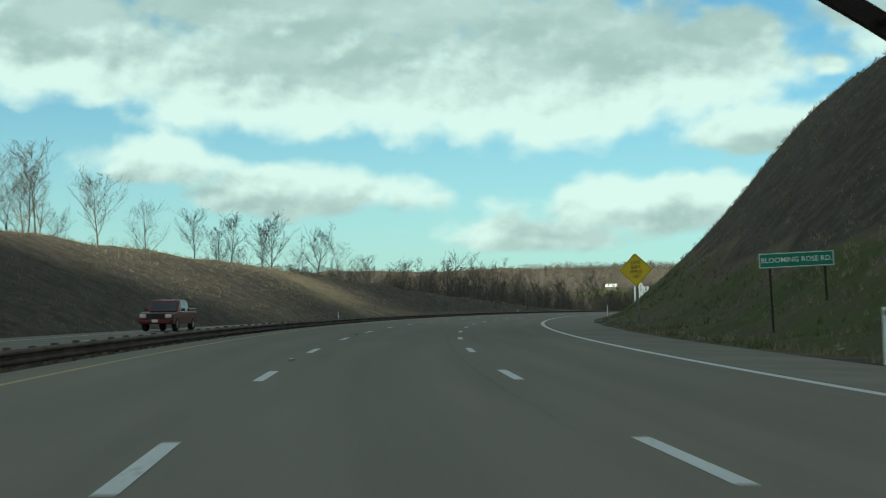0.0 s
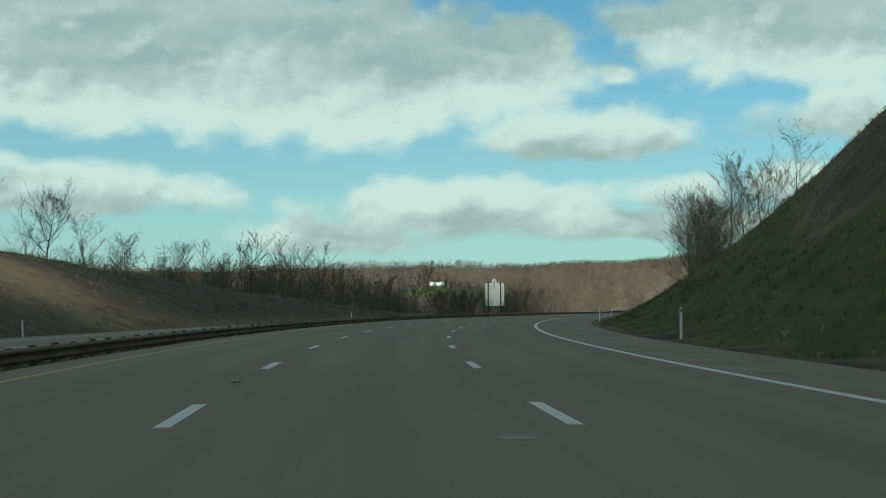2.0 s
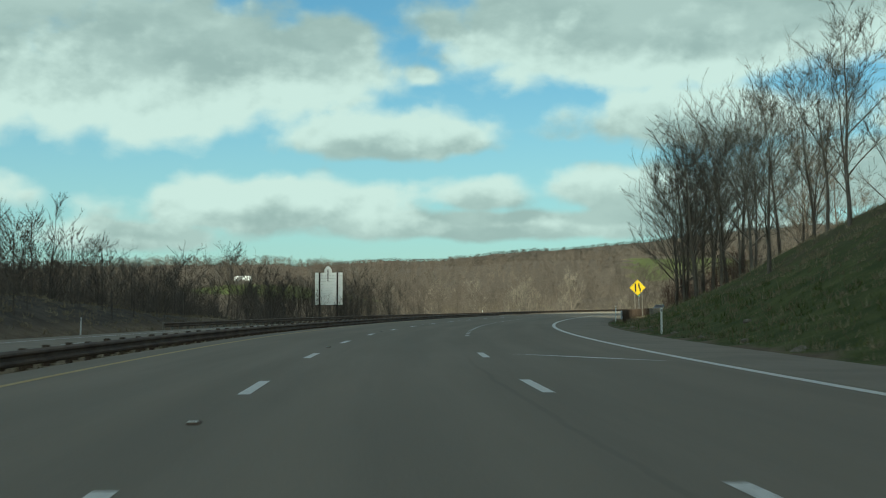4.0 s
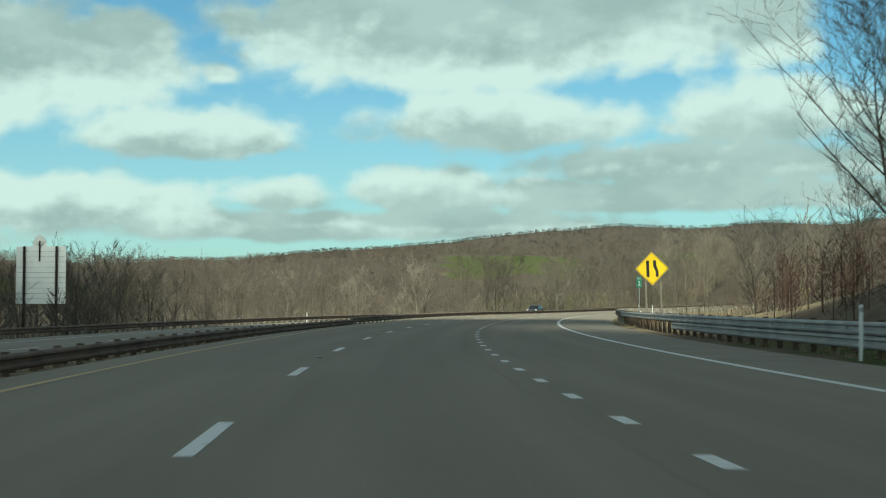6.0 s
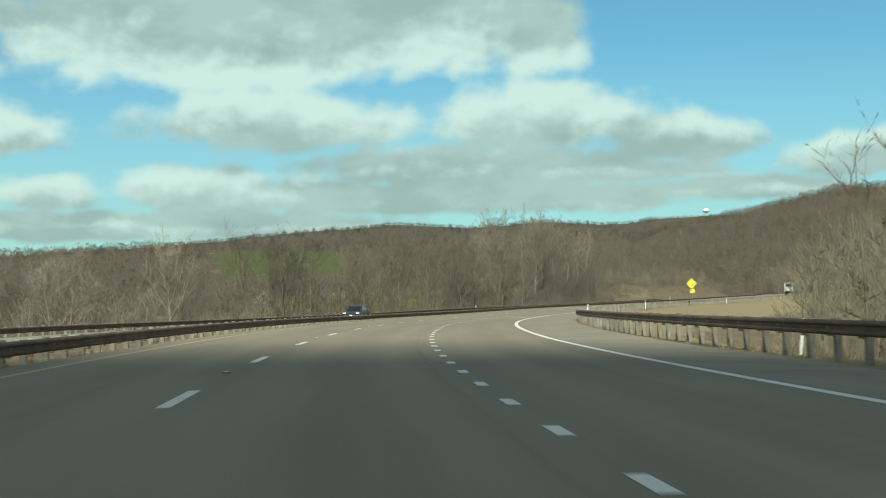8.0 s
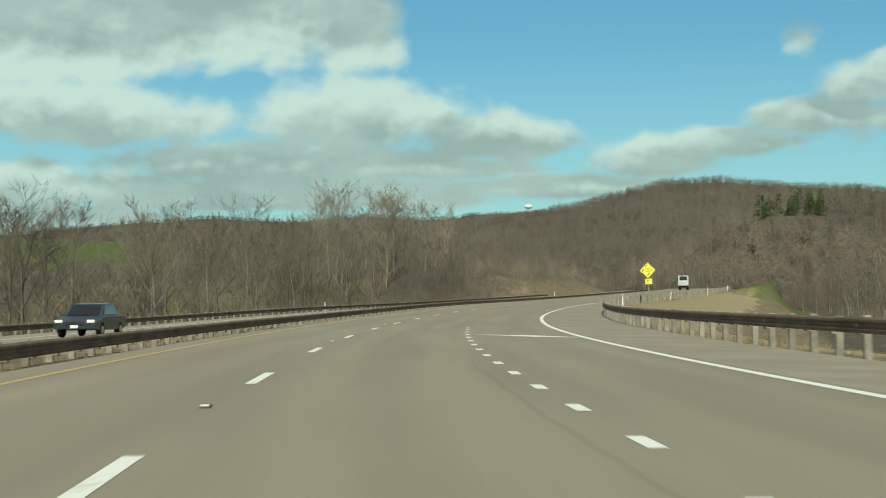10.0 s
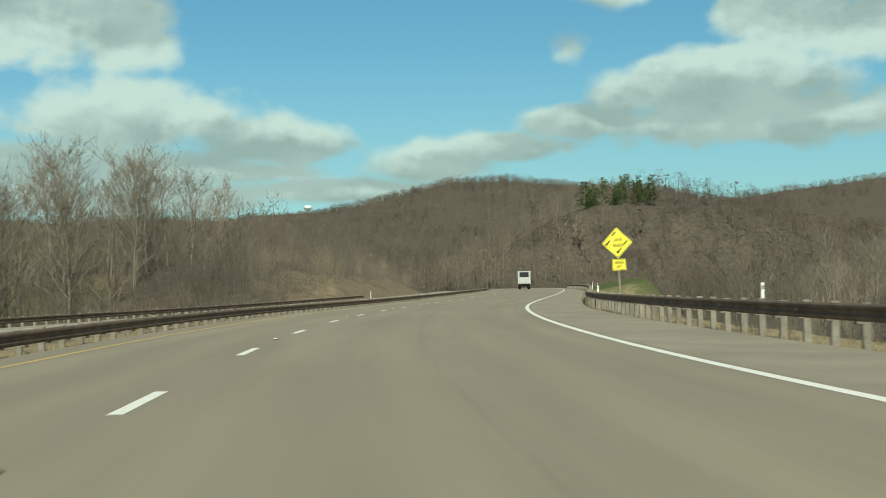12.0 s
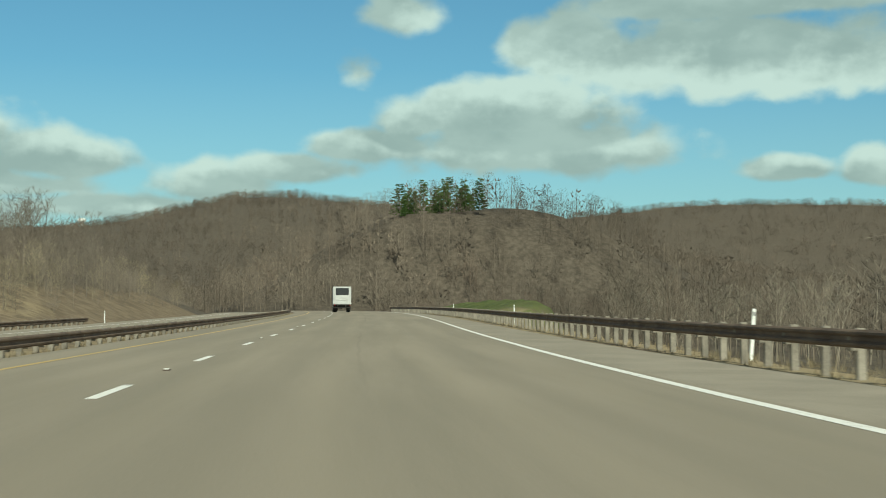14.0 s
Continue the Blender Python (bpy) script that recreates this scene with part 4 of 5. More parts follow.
forest("brush", BRUSH_KINDS, scatter(420, 440, 572, -75, -25, 0.16, 0.46, 71), SHADED_STEMS, "leafless brush toned dark for shade under the tall trees", "brush")
forest("brush", BRUSH_KINDS, np.concatenate([scatter(170, 540, 576, -40, -24.5, 0.16, 0.4, 72), scatter(260, 592, 690, -40, -25, 0.12, 0.36, 73)]), SHADED_STEMS, "leafless brush toned dark for shade on the face of the bank", "brush")
forest("woods", MID_TREES, np.concatenate([scatter(40, 540, 574, -42, -27, 0.3, 0.5, 74), scatter(60, 594, 700, -42, -27, 0.28, 0.5, 75)]), SHADED_STEMS, "slender leafless trees on the face of the bank")
forest("brush", BRUSH_KINDS, scatter(520, 545, 700, -60, -29, 0.16, 0.46, 55), SHADED_STEMS, "leafless brush toned dark for shade above the earth bank", "brush")
forest("brush", BRUSH_KINDS, scatter(130, 236, 276, 15.6, 23, 0.1, 0.25, 38), BRUSH_RED, "reddish leafless shrub behind the guard rail", "brush")

for s, o, size in ((446, 19.0, 0.16), (440, 23.5, 0.14), (461, 20.5, 0.1)):
    forest("shrub", BRUSH_KINDS[:1], np.array([(*at(s, o)[:2], size, s)]), TWIG_BROWN, "small dark leafless shrub on the grassy slope", "shrub")

# single bare trees on the crests, each a trunk with its limbs and a crown of twigs
tree_meshes, stout_meshes = [], []
for lines, thin, gain, kinds, bark in [(q, 0.009, 1.1, tree_meshes, BARK_DARK) for q in NEAR_LINES] + [(q, 0.012, 1.35, stout_meshes, BARK_GREY) for q in NEAR_LINES]:
    pair = []
    for nm, some in (("bare_tree", [q for q in lines if q[4] < 2]), ("crown", [q for q in lines if q[4] >= 2])):
        ob = raw(nm, *stick_arrays(some, thin, False, gain), bark)
        pair.append(ob.data)
        bpy.data.objects.remove(ob)
    kinds.append(pair)


def single_tree(kind, s, o, scale, turn, label, group, sink=0.0):
    """Trees left of the road are of the stouter kind."""
    p = at(s, o)
    mesh = stout_meshes[kind] if o < 0 else tree_meshes[kind]
    ob = new("bare_tree", mesh[0])
    ob.matrix_world = pose(p.x, p.y, ground_at(p.x, p.y) - sink, 0, 0, turn) @ Matrix.Scale(scale, 4)
    new("crown", mesh[1]).parent = ob
    return tagged(ob, label, "tree", group)


r = random.Random(9)
for k in range(34):
    single_tree(k % 8, 62 + 5.4 * k + r.uniform(-4, 4), -46 - r.uniform(0, 22), r.uniform(0.46, 0.76), r.uniform(0, 360), "slender bare tree on the straw-covered crest", "bare trees on the crest")
for k in range(20):
    s = r.uniform(208, 249)
    o = r.uniform(19, 26) if k % 3 == 0 else r.uniform(26, 52)
    single_tree(k % 8, max(s, 218) if o > 26 else s, o, r.uniform(0.72, 0.9), r.uniform(0, 360), "tall bare tree at the end of the grassy cutting", "bare trees by the cutting")
for k in range(9):
    single_tree(k % 8, r.uniform(254, 288), r.uniform(23.5, 44), r.uniform(0.7, 0.95), r.uniform(0, 360), "tall bare tree at the end of the grassy cutting", "bare trees by the cutting")
for k in range(14):
    single_tree(k % 8, r.uniform(282, 325), r.uniform(22, 42), r.uniform(0.5, 0.75), r.uniform(0, 360), "bare tree in brush behind the guard rail", "bare trees by the cutting")
for k, (s, o) in enumerate(((553, -26), (550, -30), (547, -24.5), (541, -36), (537, -26), (529, -30), (531, -32), (524, -40), (519, -28), (512, -35), (505, -31.5), (497, -27.5), (490, -36), (480, -30.5), (471, -38), (462, -29), (452, -36), (440, -31), (428, -38), (415, -32))):
    p = at(s + 52, o - 20)
    single_tree((k * 3) % 8, s + 52, o - 20, min(1.2, (27.5 + 2.5 * math.sin(k * 2.7) - ground_at(p.x, p.y)) / 15.5), 47 * k, "tall bare tree with a wide crown behind the guard rail", "bare trees in the hollow")
for k in range(20):
    s, o = 470 + 6.6 * k + r.uniform(-2, 2), -r.uniform(42, 62)
    p = at(s, o)
    single_tree((k * 5 + 2) % 8, s, o, min(1.15, (26.5 + r.uniform(-4, 3) - ground_at(p.x, p.y)) / 15.5), 83 * k, "tall bare tree with a wide crown behind the guard rail", "bare trees in the hollow")
for k in range(7):
    single_tree((k + 3) % 8, r.uniform(226, 248), r.uniform(17, 27), r.uniform(0.6, 0.95), r.uniform(0, 360), "slim bare tree in the roadside thicket", "bare trees by the cutting")
for s, o, k, t, kind in ((236, 17.6, 0.95, 10, 4), (239, 16.8, 0.95, 160, 0), (241, 17.8, 0.9, 70, 3), (243, 16.4, 0.9, 300, 6), (245, 17.2, 0.95, 40, 2), (247, 18.6, 0.85, 130, 5), (248, 16.6, 0.7, 200, 1), (251, 17.2, 0.75, 330, 7), (253, 18.4, 0.55, 90, 4), (250, 19.5, 0.7, 15, 2), (245, 20.5, 0.95, 260, 1), (284, 20.5, 0.62, 10, 3), (297, 21.0, 0.6, 200, 1)):
    single_tree(kind, s, o, k, t, "bare tree with low spreading limbs beside the guard rail", "bare trees by the cutting")
for k in range(24):
    single_tree((k + 1) % 8, r.uniform(232, 335), -r.uniform(46, 115), r.uniform(0.4, 0.75), r.uniform(0, 360), "bare tree rising from the dark brush", "bare trees in the hollow")
for k in range(22):
    single_tree((k + 5) % 8, r.uniform(325, 430), -r.uniform(29, 62), r.uniform(0.5, 0.78), r.uniform(0, 360), "bare tree standing out of the sunlit thicket", "bare trees in the hollow")
for s, o, k, t, kind in ((345, -64, 0.68, 0, 0), (352, -92, 0.75, 90, 4), (330, -52, 0.7, 30, 2), (300, -46, 0.8, 80, 5), (285, -60, 0.85, 200, 6)):
    single_tree(kind, s, o, k, t, "lone bare tree above the brush", "bare trees in the hollow")


# ---- evergreens ----
def pine_lines(rng, tall):
    out = []
    for k in range(6):
        a, b = tall * k / 6, tall * (k + 1) / 6
        out.append((Vector((0, 0, a)), Vector((0, 0, b)), 0.22 * (1 - k / 7), 0.22 * (1 - (k + 1) / 7), 0))
    limbs = []
    z = tall * 0.16
    while z < tall * 0.98:
        reach = (tall - z) * 0.24 + 1.3
        for _ in range(5):
            ang = rng.uniform(0, 6.283)
            d = Vector((math.cos(ang), math.sin(ang), rng.uniform(-0.1, 0.25)))
            limbs.append((Vector((0, 0, z)), Vector((0, 0, z)) + d * reach * rng.uniform(0.6, 1.1)))
        z += rng.uniform(0.5, 0.9)
    return out, limbs


def pine_mesh(seed, tall, needles):
    rng2 = random.Random(seed)
    trunk, limbs = pine_lines(rng2, tall)
    v, f = [], []
    for a, b in limbs:
        d = (b - a).normalized()
        side = d.cross(Vector((0, 0, 1))).normalized()
        length = (b - a).length
        for _ in range(int(16 + length * 16)):
            u = rng2.uniform(0.2, 1.0)
            c = a.lerp(b, u)
            w = (side * rng2.uniform(-1, 1) + d * rng2.uniform(0.1, 1) + Vector((0, 0, rng2.uniform(-0.3, 0.7)))).normalized()
            t = w.orthogonal().normalized() * rng2.uniform(0.07, 0.14)
            n = len(v)
            v += [c + t, c - t, c + w * rng2.uniform(0.4, 0.8)]
            f.append((n, n + 1, n + 2))
    tr = raw("pine_tree", *stick_arrays(trunk, 0.03), BARK_DARK)
    cr = raw("crown", np.array([tuple(q) for q in v]), np.array(f), needles)
    pair = (tr.data, cr.data)
    bpy.data.objects.remove(tr)
    bpy.data.objects.remove(cr)
    return pair


PINES = [pine_mesh(3 + k, 15.0, NEEDLES) for k in range(3)]


def pine(x, y, z, scale, turn, kind, label):
    ob = new("pine_tree", PINES[kind][0])
    ob.matrix_world = pose(x, y, z, 0, 0, turn) @ Matrix.Scale(scale, 4)
    new("crown", PINES[kind][1]).parent = ob
    return tagged(ob, label, "tree", "dark pines")


r = random.Random(77)
for k in range(30):
    w, deep = r.uniform(0, 1), r.uniform(-8, 16)
    p = Vector((605 + 8 * w + 0.92 * deep, 584 - 20 * w + 0.39 * deep, 0))
    pine(p.x, p.y, ground_at(p.x, p.y) - 1.6, r.uniform(0.45, 0.72) - 0.08 * w, 70 * k, k % 3, "tall dark green pine among bare woods")
rs = np.random.RandomState(51)
forest("far_woods", FAR_TREES, np.stack([rs.uniform(535, 690, 1300), rs.uniform(480, 640, 1300), rs.uniform(0.45, 0.72, 1300), rs.uniform(0, 6.28, 1300)], -1), TWIG_BROWN, "taller bare woods on the hill with the pines")


# ---- grass tufts ----
def tufts(name, pl, blades, tall, mat, label, seed):
    rs = np.random.RandomState(seed)
    z = height(pl[:, 0], pl[:, 1])[0]
    n = len(pl)
    base = np.repeat(np.stack([pl[:, 0], pl[:, 1], z - 0.03], -1), blades, axis=0)
    size = np.repeat(pl[:, 2], blades)[:, None] * tall
    base[:, :2] += rs.uniform(-1, 1, (n * blades, 2)) * size * 0.5
    ang = rs.uniform(0, 6.283, n * blades)
    w = np.stack([np.cos(ang), np.sin(ang), 0 * ang], -1) * size * 0.06
    tip = base + np.concatenate([rs.uniform(-0.5, 0.5, (n * blades, 2)), rs.uniform(0.5, 1.0, (n * blades, 1))], 1) * size
    v = np.stack([base - w, base + w, tip], 1).reshape(-1, 3)
    return tagged(raw(name, v, np.arange(len(v)).reshape(-1, 3), mat), label, "grass", kind="stuff")


def strew(n, s_lo, s_hi, o_lo, o_hi, seed):
    return scatter(n, s_lo, s_hi, o_lo, o_hi, 0.5, 1.2, seed)


tufts("dry_grass", strew(11000, 15, 225, 11.6, 32, 41), 6, 0.32, GRASS_DRY, "tufts of dry grass on the steep cutting", 1)
tufts("green_grass", strew(2600, 40, 235, 11.5, 17, 42), 6, 0.3, GRASS_GREEN, "fresh green grass at the foot of the cutting", 2)
tufts("dry_grass", strew(9000, 20, 265, -50, -19.5, 43), 6, 0.4, GRASS_DRY, "tufts of straw-coloured grass on the bank", 3)
rails = np.array([(*at(s, rail_line(s) + o)[:2], k, 0) for s, o, k in zip(np.random.RandomState(6).uniform(234, 640, 2600), np.random.RandomState(7).uniform(-0.25, 1.6, 2600), np.random.RandomState(8).uniform(0.5, 1.2, 2600))])
tufts("dry_grass", rails, 6, 0.24, GRASS_DRY, "dry grass growing round the guard rail posts", 4)
median = np.array([(*at(s, o)[:2], k, 0) for s, o, k in zip(np.random.RandomState(16).uniform(-20, 640, 2600), np.random.RandomState(17).uniform(-6.1, -4.9, 2600), np.random.RandomState(18).uniform(0.5, 1.2, 2600))])
tufts("dry_grass", median, 5, 0.2, GRASS_DRY, "short dry grass along the median", 5)

# ---- unseen cloud lumps added above and behind the camera, to cast shade over the first part of the road ----
CLOUD_WHITE = mottled("white cloud", (0.8, 0.8, 0.8), (0.86, 0.86, 0.86), 0.004, 0.02, 1.0, 0.0, 0.0, 0.0)


def cloud(s0, s1, o0, o1, seed, n, lo, hi, rim=(), over=()):
    """Flattened cloud lumps out of view, added to shade the road from s0 to s1 and the land from o0 to o1."""
    bm = bmesh.new()
    rr = random.Random(seed)
    up = 900.0
    lumps = [(rr.uniform(s0, s1), rr.uniform(o0, o1), rr.uniform(lo, hi)) for k in range(n)] + list(rim)
    for p, size in [(at(s, o), size) for s, o, size in lumps] + [(Vector((x, y, 60)), size) for x, y, size in over]:
        p = p + sun_way * (up / sun_way.z)
        m = Matrix.Translation(p) @ Matrix.Diagonal((size, size, size * 0.4, 1))
        bmesh.ops.create_icosphere(bm, subdivisions=2, radius=1.0, matrix=m)
    return tagged(obj("cloud", bm, CLOUD_WHITE), "unseen cloud lumps added to shade the road and banks", "cloud", kind="structure")


cloud(-110, 95, 0, 130, 4, 60, 45, 70)
cloud(-110, 28, -120, -10, 10, 50, 40, 55)
cloud(95, 228, 16, 130, 5, 150, 30, 38, [(80 + 14 * k, 6 + 2 * math.sin(k * 2.3), 33 + 2 * math.sin(k * 1.3)) for k in range(12)] + [(232 + 9 * k, -10, 20 + math.sin(k * 2.0)) for k in range(5)] + [(296, -16 + 11 * k, 13.5 + math.sin(k)) for k in range(6)] + [(284, -16, 14), (284, -4, 13)])
cloud(0, 1, 0, 1, 9, 0, 1, 1, [(324, -54, 24), (340, -67, 23), (300, -60, 26), (322, -92, 34), (345, -105, 30), (290, -110, 45), (330, -140, 50), (172, -52, 20), (186, -46, 22), (200, -62, 28), (180, -85, 34), (205, -100, 40), (160, -78, 20)])
cloud(226, 292, -150, -58, 6, 80, 26, 34, [(203, -41, 27), (226, -36, 30), (250, -36, 30), (275, -38, 30), (296, -52, 26), (312, -60, 26), (300, -84, 30), (318, -92, 30), (306, -120, 30), (318, -44, 18)])


# ---- lettering ----
def letters(text, size, mat, parent, m, name="lettering", bold=0.0):
    """The words as a flat mesh, centred, facing -y."""
    cu = bpy.data.curves.new("words", "FONT")
    cu.body, cu.size, cu.align_x, cu.align_y = text, size, "CENTER", "CENTER"
    cu.extrude, cu.resolution_u, cu.offset = 0.002, 2, bold
    tmp = new("words", cu)
    bpy.context.view_layer.update()
    me = bpy.data.meshes.new_from_object(tmp.evaluated_get(bpy.context.evaluated_depsgraph_get()))
    bpy.data.objects.remove(tmp)
    me.materials.clear()
    me.materials.append(mat)
    ob = new(name, me)
    ob.parent = parent
    ob.matrix_basis = m @ Matrix.Rotation(radians(90), 4, "X")
    return ob


def diamond(r, c=0.09):
    """Outline of a square on its corner, corners rounded."""
    pts = []
    for k in range(4):
        a = math.pi / 2 * k
        for d in (-c, 0.0, c):
            rr = r * (1 - abs(d) * 0.9 - (0.035 if d == 0 else 0.0))
            pts.append((math.cos(a + d) * rr, math.sin(a + d) * rr))
    return pts


def ring_plate(outer, inner, thick, m):
    """A flat frame between two outlines of as many points."""
    bm = bmesh.new()
    a = [bm.verts.new(m @ Vector((x, 0, z))) for x, z in outer]
    b = [bm.verts.new(m @ Vector((x, 0, z))) for x, z in inner]
    n = len(a)
    for i in range(n):
        bm.faces.new((a[i], a[(i + 1) % n], b[(i + 1) % n], b[i]))
    bmesh.ops.recalc_face_normals(bm, faces=bm.faces)
    return bm


def scaled(pts, k):
    return [(x * k, z * k) for x, z in pts]


def shift(x, y, z):
    return Matrix.Translation((x, y, z))


def sign_post(parent, x, top, mat, wide=0.11, low=-0.8):
    bm = bmesh.new()
    box(bm, (wide, wide * 0.8, top - low), shift(x, 0.07, (top + low) / 2), 0.01)
    return part("post", bm, mat, parent)


def planted(name, s, o, lean, turn=0.0):
    p = at(s, o)
    m = along(s, o, 0.0, turn)
    m.translation.z = ground_at(p.x, p.y)
    return empty(name, m @ Matrix.Rotation(radians(lean), 4, "Y")), m.translation.z - at(s, o).z


def diamond_sign(s, o, middle, lean, face_mat, label, posts, post_mat, turn=0.0):
    """A warning sign; middle: its centre's height above the road."""
    t, g = planted("warning_sign", s, o, lean, turn)
    z = middle - g
    m = shift(0, 0, z)
    panel = part("panel", plate(bmesh.new(), diamond(0.862), 0.012, m), SIGN_BACK, t)
    part("face", plate(bmesh.new(), diamond(0.856), 0.003, shift(0, -0.004, z)), face_mat, panel)
    part("border", ring_plate(scaled(diamond(0.82), 1.0), scaled(diamond(0.79), 1.0), 0, shift(0, -0.006, z)), SIGN_BLACK, panel)
    for x in posts:
        sign_post(t, x, z + 0.45, post_mat, 0.10 if len(posts) > 1 else 0.13)
    tagged(t, label, "road sign", "warning signs")
    return t, panel, z


t, panel, z = diamond_sign(71.6, 12.3, 2.82, -3.6, SIGN_YELLOW, "yellow diamond lane-ends sign on a leaning wooden post", (0.0,), POST_WOOD)
for k, w in enumerate(("LANE", "ENDS", "MERGE", " LEFT")):
    letters(w, 0.235, SIGN_BLACK, panel, shift(0.01, -0.008, z + 0.37 - 0.235 * k) @ Matrix.Diagonal((0.82, 1, 1, 1)), bold=0.0)

t, panel, z = diamond_sign(274.3, 12.3, 2.95, -1.5, SIGN_YELLOW, "yellow diamond merge-symbol sign on two slim posts", (-0.33, 0.42), POST_WOOD)
bm = plate(bmesh.new(), [(-0.29, -0.42), (-0.14, -0.42), (-0.14, 0.42), (-0.29, 0.42)], 0.002, shift(0, -0.008, z))
part("symbol", bm, SIGN_BLACK, panel)
bm = bmesh.new()
for q in ([(0.10, 0.42), (0.25, 0.42), (0.25, 0.17), (0.10, 0.13)], [(0.10, 0.13), (0.25, 0.17), (0.36, -0.12), (0.22, -0.16)], [(0.22, -0.16), (0.36, -0.12), (0.36, -0.42), (0.22, -0.42)]):
    plate(bm, [(x - 0.04, zz) for x, zz in q], 0.002, shift(0, -0.008, z))
part("symbol", bm, SIGN_BLACK, panel)

t, panel, z = diamond_sign(480.8, 12.6, 3.42, -2.4, SIGN_LEMON, "bright yellow lane-ends sign with a lettered plaque below", (0.0,), POST_WOOD)
letters("LANE", 0.25, SIGN_BLACK, panel, shift(0.02, -0.008, z + 0.15) @ Matrix.Diagonal((0.85, 1, 1, 1)))
letters("ENDS", 0.25, SIGN_BLACK, panel, shift(0.04, -0.008, z - 0.15) @ Matrix.Diagonal((0.85, 1, 1, 1)))
for x, zz, tip in ((-0.16, 0.50, 0), (-0.49, 0.03, 1), (0.44, -0.02, 0), (0.10, -0.42, 1)):
    bm = bmesh.new()
    m = shift(x, -0.008, z + zz) @ Matrix.Rotation(radians(45), 4, "Y")
    plate(bm, [(-0.035, -0.15), (0.035, -0.15), (0.035, 0.15), (-0.035, 0.15)], 0.002, m)
    if tip:
        plate(bm, [(-0.10, -0.09), (0.0, -0.22), (0.10, -0.09)], 0.002, m @ shift(0, -0.001, 0))
    part("arrow", bm, SIGN_BLACK, panel)
plaque = part("plaque", plate(bmesh.new(), [(-0.38, -0.31), (0.38, -0.31), (0.38, 0.31), (-0.38, 0.31)], 0.01, shift(0.04, -0.002, z - 1.2)), SIGN_LEMON, t)
letters("MERGE\n LEFT", 0.2, SIGN_BLACK, plaque, shift(0.04, -0.007, z - 1.2) @ Matrix.Diagonal((0.84, 1, 1, 1)))
part("border", ring_plate([(-0.36, -0.29), (0.36, -0.29), (0.36, 0.29), (-0.36, 0.29)], [(-0.34, -0.27), (0.34, -0.27), (0.34, 0.27), (-0.34, 0.27)], 0, shift(0.04, -0.005, z - 1.2)), SIGN_BLACK, plaque)

# green road-name sign on the cutting
t, g = planted("road_name_sign", 49.0, 14.6, -2.8)
z = 2.5 - g
panel = part("panel", plate(bmesh.new(), [(-1.22, -0.25), (1.22, -0.25), (1.22, 0.25), (-1.22, 0.25)], 0.012, shift(0, 0, z)), SIGN_BACK, t)
part("face", plate(bmesh.new(), [(-1.215, -0.245), (1.215, -0.245), (1.215, 0.245), (-1.215, 0.245)], 0.003, shift(0, -0.004, z)), SIGN_GREEN, panel)
part("border", ring_plate([(-1.2, -0.23), (1.2, -0.23), (1.2, 0.23), (-1.2, 0.23)], [(-1.175, -0.205), (1.175, -0.205), (1.175, 0.205), (-1.175, 0.205)], 0, shift(0, -0.006, z)), SIGN_WHITE, panel)
letters("BLOOMING ROSE RD.", 0.235, SIGN_WHITE, panel, shift(0, -0.008, z), bold=0.0015)
for x in (-0.86, 0.92):
    sign_post(t, x, z + 0.1, BRIDGE_STEEL, 0.07)
tagged(t, "green road-name sign on two dark posts in the bank", "road sign")

# little green mile marker
t, g = planted("mile_marker", 279.0, 12.0, -1.0)
z = 2.35 - g
panel = part("panel", plate(bmesh.new(), [(-0.15, -0.3), (0.15, -0.3), (0.15, 0.3), (-0.15, 0.3)], 0.008, shift(0, 0, z)), SIGN_BACK, t)
part("face", plate(bmesh.new(), [(-0.145, -0.295), (0.145, -0.295), (0.145, 0.295), (-0.145, 0.295)], 0.003, shift(0, -0.004, z)), SIGN_GREEN, panel)
letters("2", 0.34, SIGN_WHITE, panel, shift(0, -0.008, z - 0.08), bold=0.0015)
letters("MILE", 0.1, SIGN_WHITE, panel, shift(0, -0.008, z + 0.19), bold=0.0015)
sign_post(t, 0.0, z + 0.1, RAIL_ZINC, 0.06)
tagged(t, "small green mile marker on a slim steel post", "road sign")

# large sign for the other carriageway, seen from behind
t = empty("large_road_sign", along(298.5, -30.5, -0.6, 0.0))
for k in range(11):
    bm = bmesh.new()
    box(bm, (3.8, 0.04, 0.37), shift(0, 0.0, 2.05 + 0.385 * k), 0.012)
    part("plank", bm, SIGN_WHITE, t)
bm = bmesh.new()
box(bm, (1.05, 0.04, 0.42), shift(-0.1, 0, 6.3), 0.02)
rod(bm, (-0.1, -0.02, 6.5), (-0.1, 0.02, 6.5), 0.42, 20)
part("crest_panel", bm, SIGN_WHITE, t)
for x in (-1.25, 1.22):
    bm = bmesh.new()
    box(bm, (0.2, 0.03, 6.5), shift(x, -0.11, 2.85), 0.004)
    box(bm, (0.03, 0.2, 6.5), shift(x, -0.03, 2.85), 0.004)
    part("post", bm, BRIDGE_STEEL, t, "dark steel post")
bm = bmesh.new()
box(bm, (0.12, 0.03, 1.5), shift(-0.1, -0.05, 5.75), 0.004)
part("brace", bm, BRIDGE_STEEL, t)
tagged(t, "back of a large pale planked road sign on two steel posts", "road sign")


